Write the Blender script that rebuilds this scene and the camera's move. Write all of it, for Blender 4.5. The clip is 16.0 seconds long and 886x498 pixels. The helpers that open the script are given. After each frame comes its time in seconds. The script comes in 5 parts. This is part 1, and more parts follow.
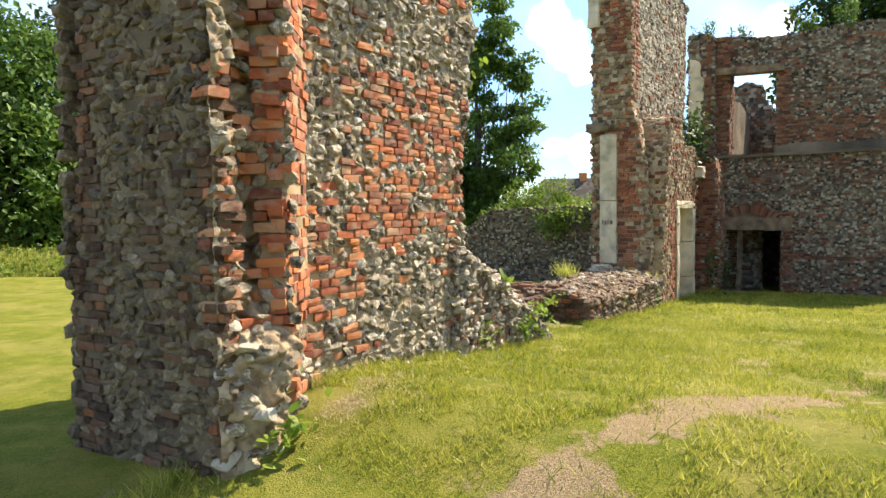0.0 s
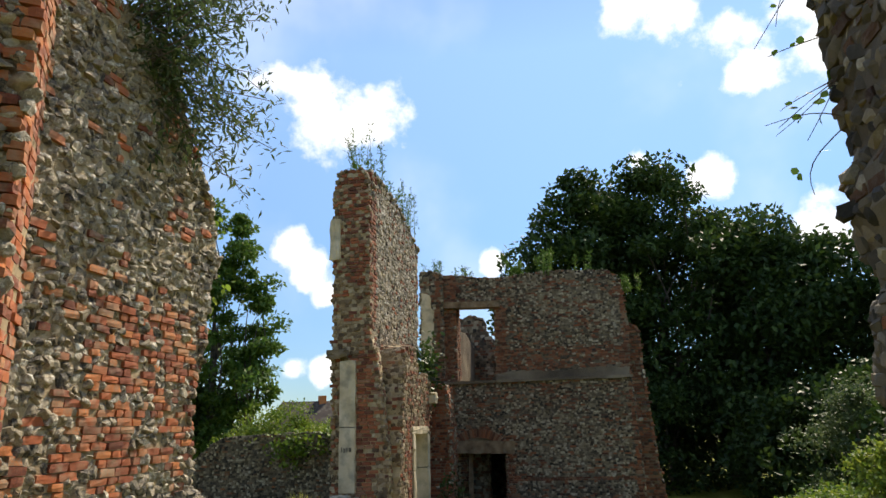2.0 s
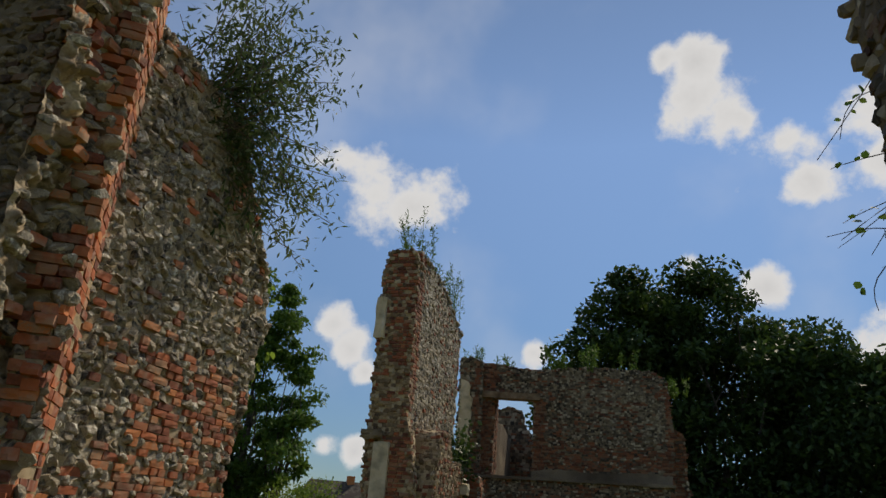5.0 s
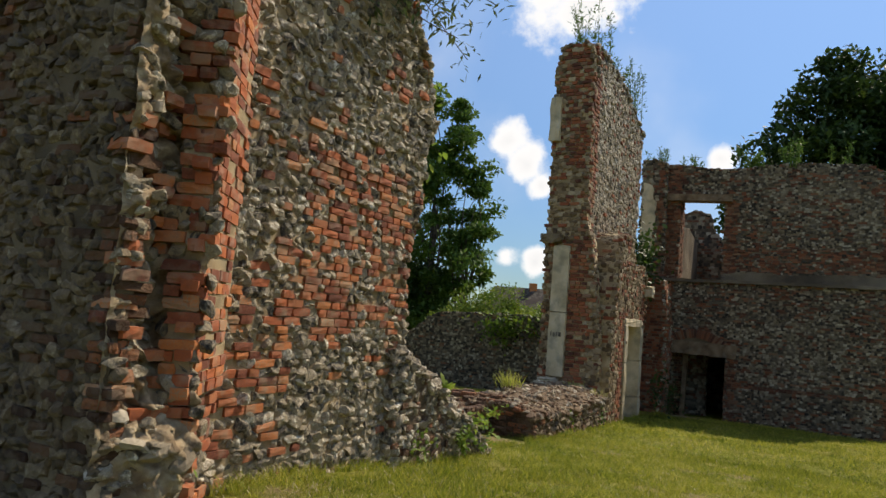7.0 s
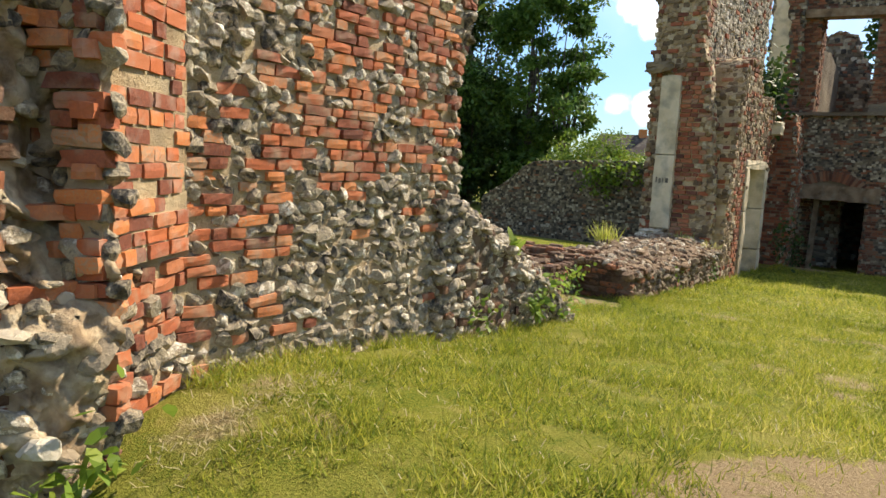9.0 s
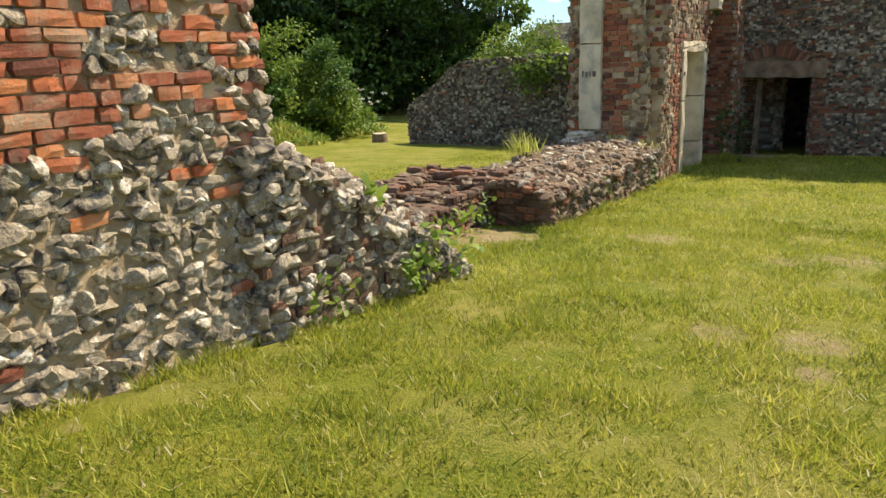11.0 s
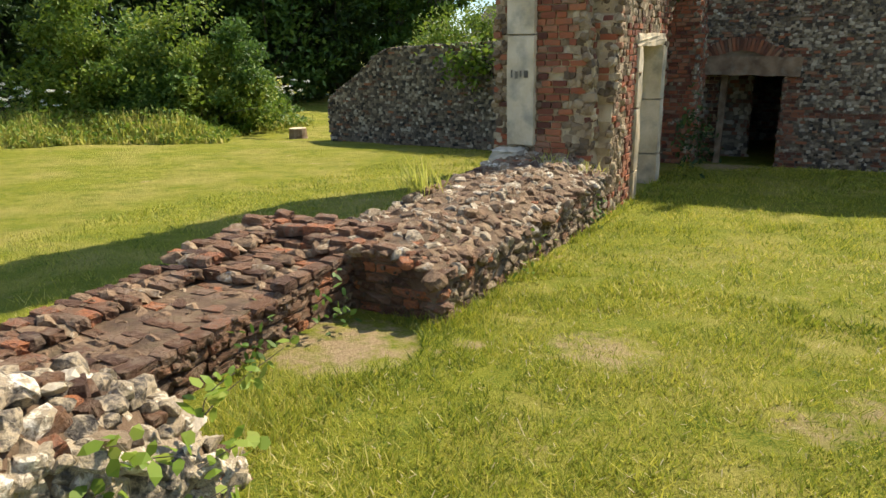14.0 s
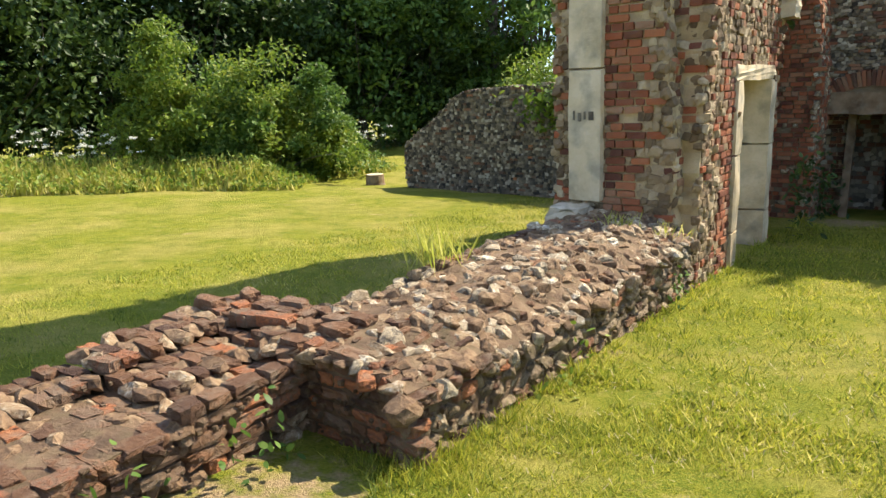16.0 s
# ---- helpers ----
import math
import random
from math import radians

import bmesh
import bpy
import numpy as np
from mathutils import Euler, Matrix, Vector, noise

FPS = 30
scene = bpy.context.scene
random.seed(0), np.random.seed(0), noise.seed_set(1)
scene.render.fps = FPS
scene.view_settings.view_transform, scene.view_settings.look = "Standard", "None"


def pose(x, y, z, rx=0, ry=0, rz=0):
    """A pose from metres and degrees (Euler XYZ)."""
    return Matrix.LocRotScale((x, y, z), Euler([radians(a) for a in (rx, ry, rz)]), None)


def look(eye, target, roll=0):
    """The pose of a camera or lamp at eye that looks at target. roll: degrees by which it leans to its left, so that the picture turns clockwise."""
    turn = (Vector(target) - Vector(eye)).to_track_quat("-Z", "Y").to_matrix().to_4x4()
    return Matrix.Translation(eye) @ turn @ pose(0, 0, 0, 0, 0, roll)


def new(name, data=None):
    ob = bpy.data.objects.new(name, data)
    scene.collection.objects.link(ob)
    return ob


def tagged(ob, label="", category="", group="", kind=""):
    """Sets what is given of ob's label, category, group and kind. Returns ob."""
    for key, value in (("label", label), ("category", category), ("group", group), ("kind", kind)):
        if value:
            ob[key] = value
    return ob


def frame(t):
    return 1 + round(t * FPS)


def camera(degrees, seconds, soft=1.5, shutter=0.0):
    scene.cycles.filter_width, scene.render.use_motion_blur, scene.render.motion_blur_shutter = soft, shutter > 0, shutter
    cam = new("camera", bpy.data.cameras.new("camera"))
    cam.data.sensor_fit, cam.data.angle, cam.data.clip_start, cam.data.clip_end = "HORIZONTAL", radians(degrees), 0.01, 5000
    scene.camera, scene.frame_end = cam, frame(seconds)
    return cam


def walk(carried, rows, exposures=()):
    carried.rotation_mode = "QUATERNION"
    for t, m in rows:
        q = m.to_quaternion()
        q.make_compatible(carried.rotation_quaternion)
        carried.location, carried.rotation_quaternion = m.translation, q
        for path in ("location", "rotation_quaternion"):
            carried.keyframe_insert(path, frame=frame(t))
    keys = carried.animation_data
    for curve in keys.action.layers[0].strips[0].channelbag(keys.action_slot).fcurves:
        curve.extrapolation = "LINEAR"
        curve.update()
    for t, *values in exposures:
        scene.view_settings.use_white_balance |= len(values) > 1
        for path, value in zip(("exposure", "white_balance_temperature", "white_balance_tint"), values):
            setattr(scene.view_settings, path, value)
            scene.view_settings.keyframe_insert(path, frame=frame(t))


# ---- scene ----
cam = camera(65.3, 16.0)
PATH = [
    (0, (-0.043, -0.027, 1.541), (-0.026, 1.97, 1.426), -0.7),
    (0.5, (-0.027, -0.08, 1.564), (0.252, 1.899, 1.506), -0.3),
    (1, (-0.027, -0.101, 1.584), (0.504, 1.823, 1.71), -0.6),
    (1.5, (-0.053, -0.118, 1.606), (0.612, 1.745, 1.903), -1.1),
    (2, (-0.069, -0.125, 1.618), (0.655, 1.671, 2.118), -1.5),
    (2.5, (-0.075, -0.128, 1.629), (0.657, 1.622, 2.262), -1.4),
    (3, (-0.093, -0.1, 1.635), (0.629, 1.623, 2.35), -1.1),
    (3.2, (-0.106, -0.062, 1.639), (0.61, 1.658, 2.368), -1.0),
    (5.3, (-0.101, -0.14, 1.587), (0.454, 1.642, 2.304), 5.0),
    (5.5, (-0.108, -0.105, 1.577), (0.44, 1.715, 2.2), 5.2),
    (5.9, (-0.11, -0.007, 1.543), (0.394, 1.868, 2.023), 5.3),
    (6, (-0.098, 0.015, 1.536), (0.393, 1.9, 1.989), 5.0),
    (6.5, (-0.044, 0.215, 1.53), (0.329, 2.159, 1.813), 4.5),
    (7, (0.023, 0.391, 1.515), (0.173, 2.377, 1.693), 4.5),
    (7.5, (0.084, 0.649, 1.496), (0.016, 2.646, 1.573), 5.1),
    (8, (0.184, 0.928, 1.463), (0.037, 2.923, 1.468), 5.2),
    (8.5, (0.367, 1.315, 1.442), (0.213, 3.306, 1.331), 4.3),
    (9, (0.451, 1.687, 1.434), (0.325, 3.666, 1.174), 2.7),
    (9.2, (0.516, 1.82, 1.439), (0.409, 3.79, 1.113), 0.7),
    (11.3, (1.114, 3.399, 1.521), (1.125, 5.32, 0.966), -2.7),
    (11.5, (1.132, 3.559, 1.528), (1.176, 5.471, 0.944), -2.3),
    (12, (1.23, 3.94, 1.535), (1.362, 5.838, 0.92), -1.5),
    (12.5, (1.401, 4.392, 1.601), (1.577, 6.284, 0.978), -1.2),
    (13, (1.489, 4.83, 1.632), (1.673, 6.72, 1.002), -1.1),
    (13.5, (1.686, 5.234, 1.635), (1.857, 7.126, 1.009), -1.1),
    (14, (1.889, 5.62, 1.629), (2.015, 7.531, 1.052), -1.4),
    (14.5, (2.098, 6.031, 1.589), (2.157, 7.966, 1.088), -1.6),
    (15, (2.323, 6.351, 1.576), (2.348, 8.295, 1.108), -1.6),
    (15.5, (2.466, 6.701, 1.542), (2.421, 8.647, 1.085), -1.8),
    (16, (2.56, 6.972, 1.544), (2.389, 8.913, 1.093), -2.4),
]
WHITE = (6950.0, 11.0)
EXPOSURES = [(t, e, *WHITE) for t, e in ((0.0, 1.22), (0.5, 1.1), (1.0, 0.85), (1.5, 0.63), (2.0, 0.32), (2.5, -0.04), (3.2, -0.28), (5.3, -0.7), (5.5, -0.7), (6.0, -0.8), (6.5, -0.5), (7.0, -0.1), (7.5, 0.22), (8.0, 0.52), (8.5, 0.82), (9.0, 0.82), (11.3, 0.9), (12.5, 0.92), (14.0, 0.92), (14.5, 0.97), (15.0, 1.15), (15.5, 1.28), (16.0, 1.28))]
walk(cam, [(t, look(eye, target, roll)) for t, eye, target, roll in PATH], EXPOSURES)

# ---------------------------------------------------------------- world and light
SUN_TO = Vector((0.8582, 0.6214, 1.136)).normalized()
sun_el = math.asin(SUN_TO.z)
sun_az = math.atan2(SUN_TO.x, SUN_TO.y)

CLOUDS = [(7.5, 27.5, 3.4), (10.5, 25.5, 4.4), (14.5, 24.5, 4.4), (17.5, 24.0, 3.0), (9.0, 14.3, 1.8), (10.8, 12.5, 2.0), (12.2, 10.8, 1.5), (9.5, 5.0, 1.3), (12.0, 4.6, 1.3),
          (40.5, 36.0, 2.6), (40.0, 33.0, 2.8), (43.7, 31.5, 3.6), (46.5, 29.0, 3.2), (48.5, 26.0, 3.2), (43.0, 26.0, 1.8), (53.5, 30.0, 3.6), (54.0, 26.0, 3.4), (44.5, 18.2, 1.7), (52.0, 13.0, 3.6), (39.0, 20.6, 1.4), (26.0, 13.4, 1.4), (37.5, 36.5, 1.4),
          (-22.0, 22.0, 6.0), (-40.0, 16.0, 7.0), (-75.0, 35.0, 12.0), (100.0, 30.0, 12.0), (150.0, 40.0, 14.0), (-130.0, 25.0, 12.0)]


def ramp_node(nt, stops):
    r = nt.nodes.new("ShaderNodeValToRGB")
    while len(r.color_ramp.elements) < len(stops):
        r.color_ramp.elements.new(0.5)
    for e, (p, c) in zip(r.color_ramp.elements, stops):
        e.position, e.color = p, (*c, 1)
    return r


def build_world():
    w = bpy.data.worlds.new("summer_sky")
    scene.world = w
    w.use_nodes = True
    nt = w.node_tree
    nt.nodes.clear()
    N, L = nt.nodes.new, nt.links.new

    def math_node(op, a, b=None, clamp=False):
        m = N("ShaderNodeMath")
        m.operation = op
        m.use_clamp = clamp
        for i, val in enumerate((a, b)):
            if val is None:
                continue
            if isinstance(val, (int, float)):
                m.inputs[i].default_value = val
            else:
                L(val, m.inputs[i])
        return m.outputs[0]

    out, bg = N("ShaderNodeOutputWorld"), N("ShaderNodeBackground")
    sky = N("ShaderNodeTexSky")
    sky.sky_type = "NISHITA"
    sky.sun_disc = False
    sky.sun_elevation, sky.sun_rotation = sun_el, sun_az
    sky.air_density, sky.dust_density, sky.ozone_density = 1.0, 0.0, 1.6
    tc = N("ShaderNodeTexCoord")
    n1 = N("ShaderNodeTexNoise")
    n1.inputs["Scale"].default_value, n1.inputs["Detail"].default_value, n1.inputs["Roughness"].default_value = 7.0, 12.0, 0.6
    L(tc.outputs["Generated"], n1.inputs["Vector"])
    n2 = N("ShaderNodeTexNoise")
    n2.inputs["Scale"].default_value, n2.inputs["Detail"].default_value = 3.0, 5.0
    L(tc.outputs["Generated"], n2.inputs["Vector"])
    field = None
    for az, el, size in CLOUDS:
        a, e = radians(az), radians(el)
        d = N("ShaderNodeVectorMath")
        d.operation = "DISTANCE"
        L(tc.outputs["Generated"], d.inputs[0])
        d.inputs[1].default_value = (math.sin(a) * math.cos(e), math.cos(a) * math.cos(e), math.sin(e))
        f = math_node("SUBTRACT", 1.0, math_node("DIVIDE", d.outputs["Value"], radians(size)))
        field = f if field is None else math_node("SMOOTH_MAX", field, f)
        if field is not f:
            field.node.inputs[2].default_value = 0.3
    field = math_node("ADD", field, math_node("MULTIPLY", math_node("SUBTRACT", n1.outputs["Fac"], 0.5), 4.2))
    mask = N("ShaderNodeMapRange")
    mask.interpolation_type = "SMOOTHSTEP"
    mask.inputs["From Min"].default_value, mask.inputs["From Max"].default_value = 0.12, 0.75
    L(field, mask.inputs["Value"])
    veil = N("ShaderNodeMapRange")
    veil.interpolation_type = "SMOOTHSTEP"
    veil.inputs["From Min"].default_value, veil.inputs["From Max"].default_value, veil.inputs["To Max"].default_value = 0.46, 0.8, 0.4
    L(n2.outputs["Fac"], veil.inputs["Value"])
    both = math_node("MAXIMUM", mask.outputs["Result"], veil.outputs["Result"])
    shade = N("ShaderNodeMapRange")
    shade.inputs["From Min"].default_value, shade.inputs["From Max"].default_value = 0.2, 1.6
    shade.inputs["To Min"].default_value, shade.inputs["To Max"].default_value = 1.0, 0.8
    L(field, shade.inputs["Value"])
    white = N("ShaderNodeMixRGB")
    white.blend_type = "MULTIPLY"
    white.inputs["Fac"].default_value = 1.0
    white.inputs["Color1"].default_value = (7.6, 7.8, 8.1, 1)
    L(shade.outputs["Result"], white.inputs["Color2"])
    mix = N("ShaderNodeMixRGB")
    L(both, mix.inputs["Fac"])
    sep = N("ShaderNodeSeparateXYZ")
    L(tc.outputs["Generated"], sep.inputs[0])
    lift = ramp_node(nt, [(0.0, (0.28, 0.385, 0.52)), (0.25, (0.62, 0.74, 0.88)), (0.5, (1.12, 1.18, 1.26)), (1.0, (1.0, 0.92, 0.84))])
    L(sep.outputs["Z"], lift.inputs["Fac"])
    deep = N("ShaderNodeMixRGB")
    deep.blend_type = "MULTIPLY"
    deep.inputs["Fac"].default_value = 1.0
    L(sky.outputs["Color"], deep.inputs["Color1"])
    L(lift.outputs["Color"], deep.inputs["Color2"])
    L(deep.outputs["Color"], mix.inputs["Color1"])
    L(white.outputs["Color"], mix.inputs["Color2"])
    L(mix.outputs["Color"], bg.inputs["Color"])
    bg.inputs["Strength"].default_value = 0.15
    L(bg.outputs["Background"], out.inputs["Surface"])


build_world()
sun = new("sun", bpy.data.lights.new("sun", "SUN"))
sun.data.energy, sun.data.angle, sun.data.color = 5.0, radians(0.55), (1.0, 0.91, 0.76)
sun.matrix_world = look(SUN_TO * 60, (0, 0, 0))

# ---------------------------------------------------------------- materials


def surface(name, stops, piece=None, grain=40.0, blotch=6.0, stain=(0.3, 0.27, 0.2), stain_amount=0.35, bump=0.4, rough=(0.7, 0.95), spread=0.25, spec=0.3, depth=0.01, lean=1.0):
    """A weathered surface: a colour a piece (piece: 'island' or 'object') or from noise, stains at a larger scale, fine relief."""
    m = bpy.data.materials.new(name)
    m.use_nodes = True
    nt = m.node_tree
    N, L = nt.nodes.new, nt.links.new
    b = nt.nodes["Principled BSDF"]
    tc = N("ShaderNodeNewGeometry")
    fine, big = N("ShaderNodeTexNoise"), N("ShaderNodeTexNoise")
    fine.inputs["Scale"].default_value, fine.inputs["Detail"].default_value, fine.inputs["Roughness"].default_value = grain, 6.0, 0.7
    big.inputs["Scale"].default_value, big.inputs["Detail"].default_value = blotch, 5.0
    L(tc.outputs["Position"], fine.inputs["Vector"])
    L(tc.outputs["Position"], big.inputs["Vector"])
    add = N("ShaderNodeMath")
    add.operation = "MULTIPLY_ADD"
    L(fine.outputs["Fac"], add.inputs[0])
    add.inputs[1].default_value = spread * 2
    add2 = N("ShaderNodeMath")
    add2.operation = "SUBTRACT"
    if piece == "island":
        L(tc.outputs["Random Per Island"], add2.inputs[0])
    elif piece == "object":
        oi = N("ShaderNodeObjectInfo")
        L(oi.outputs["Random"], add2.inputs[0])
    else:
        mr = N("ShaderNodeMapRange")
        mr.inputs["From Min"].default_value, mr.inputs["From Max"].default_value = 0.3, 0.7
        L(big.outputs["Fac"], mr.inputs["Value"])
        L(mr.outputs["Result"], add2.inputs[0])
    own = N("ShaderNodeMath")
    own.operation = "MULTIPLY_ADD"
    L(add2.inputs[0].links[0].from_socket, own.inputs[0])
    own.inputs[1].default_value, own.inputs[2].default_value = lean, 0.5 - 0.5 * lean
    L(own.outputs[0], add2.inputs[0])
    add2.inputs[1].default_value = spread
    L(add2.outputs[0], add.inputs[2])
    r = ramp_node(nt, stops)
    L(add.outputs[0], r.inputs["Fac"])
    st = N("ShaderNodeMapRange")
    st.inputs["From Min"].default_value, st.inputs["From Max"].default_value, st.inputs["To Max"].default_value = 0.48, 0.68, stain_amount
    n3 = N("ShaderNodeTexNoise")
    n3.inputs["Scale"].default_value, n3.inputs["Detail"].default_value = blotch * 2.3, 7.0
    L(tc.outputs["Position"], n3.inputs["Vector"])
    L(n3.outputs["Fac"], st.inputs["Value"])
    mx = N("ShaderNodeMixRGB")
    L(st.outputs["Result"], mx.inputs["Fac"])
    L(r.outputs["Color"], mx.inputs["Color1"])
    mx.inputs["Color2"].default_value = (*stain, 1)
    L(mx.outputs["Color"], b.inputs["Base Color"])
    rr = N("ShaderNodeMapRange")
    rr.inputs["To Min"].default_value, rr.inputs["To Max"].default_value = rough
    L(fine.outputs["Fac"], rr.inputs["Value"])
    L(rr.outputs["Result"], b.inputs["Roughness"])
    b.inputs["Specular IOR Level"].default_value = spec
    bp = N("ShaderNodeBump")
    bp.inputs["Strength"].default_value, bp.inputs["Distance"].default_value = bump, depth
    L(fine.outputs["Fac"], bp.inputs["Height"])
    L(bp.outputs["Normal"], b.inputs["Normal"])
    return m


FLINT = [(0.0, (0.034, 0.029, 0.025)), (0.2, (0.095, 0.080, 0.062)), (0.38, (0.27, 0.22, 0.15)), (0.54, (0.43, 0.345, 0.22)), (0.66, (0.25, 0.20, 0.14)), (0.8, (0.58, 0.50, 0.365)), (1.0, (0.84, 0.78, 0.65))]
BRICK = [(0.0, (0.15, 0.05, 0.03)), (0.25, (0.32, 0.095, 0.045)), (0.5, (0.46, 0.125, 0.042)), (0.7, (0.40, 0.15, 0.07)), (0.88, (0.58, 0.19, 0.055)), (1.0, (0.40, 0.24, 0.14))]
DARKBRICK = [(0.0, (0.06, 0.03, 0.02)), (0.35, (0.13, 0.067, 0.036)), (0.6, (0.21, 0.104, 0.053)), (0.8, (0.19, 0.13, 0.085)), (0.92, (0.25, 0.10, 0.05)), (1.0, (0.40, 0.15, 0.06))]
CAPFLINT = [(0.0, (0.045, 0.031, 0.020)), (0.3, (0.140, 0.085, 0.048)), (0.55, (0.230, 0.147, 0.082)), (0.75, (0.270, 0.195, 0.115)), (0.9, (0.36, 0.29, 0.20)), (1.0, (0.50, 0.44, 0.35))]
# dull flint, darkened further to carry the shade of faces turned from the sun
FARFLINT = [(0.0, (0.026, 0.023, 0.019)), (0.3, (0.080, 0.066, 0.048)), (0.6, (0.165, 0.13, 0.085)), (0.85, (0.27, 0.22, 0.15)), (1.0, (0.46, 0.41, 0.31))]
PALEFLINT = [(0.0, (0.08, 0.068, 0.05)), (0.4, (0.19, 0.155, 0.108)), (0.75, (0.30, 0.255, 0.18)), (1.0, (0.44, 0.385, 0.29))]
PIERBRICK = [(0.0, (0.09, 0.034, 0.022)), (0.3, (0.21, 0.066, 0.034)), (0.6, (0.31, 0.092, 0.040)), (0.85, (0.36, 0.135, 0.062)), (1.0, (0.30, 0.19, 0.12))]
# house red mixed darker, for the shade on its front
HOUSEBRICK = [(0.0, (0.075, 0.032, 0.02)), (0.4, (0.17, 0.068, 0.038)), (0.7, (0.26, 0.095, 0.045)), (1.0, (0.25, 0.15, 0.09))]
# weathered flint brown, taken darker because the wall's end lies in shade
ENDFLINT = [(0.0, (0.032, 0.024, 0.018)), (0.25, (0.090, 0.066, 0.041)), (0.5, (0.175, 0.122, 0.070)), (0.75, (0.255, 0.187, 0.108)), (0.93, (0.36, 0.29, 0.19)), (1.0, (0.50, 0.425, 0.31))]
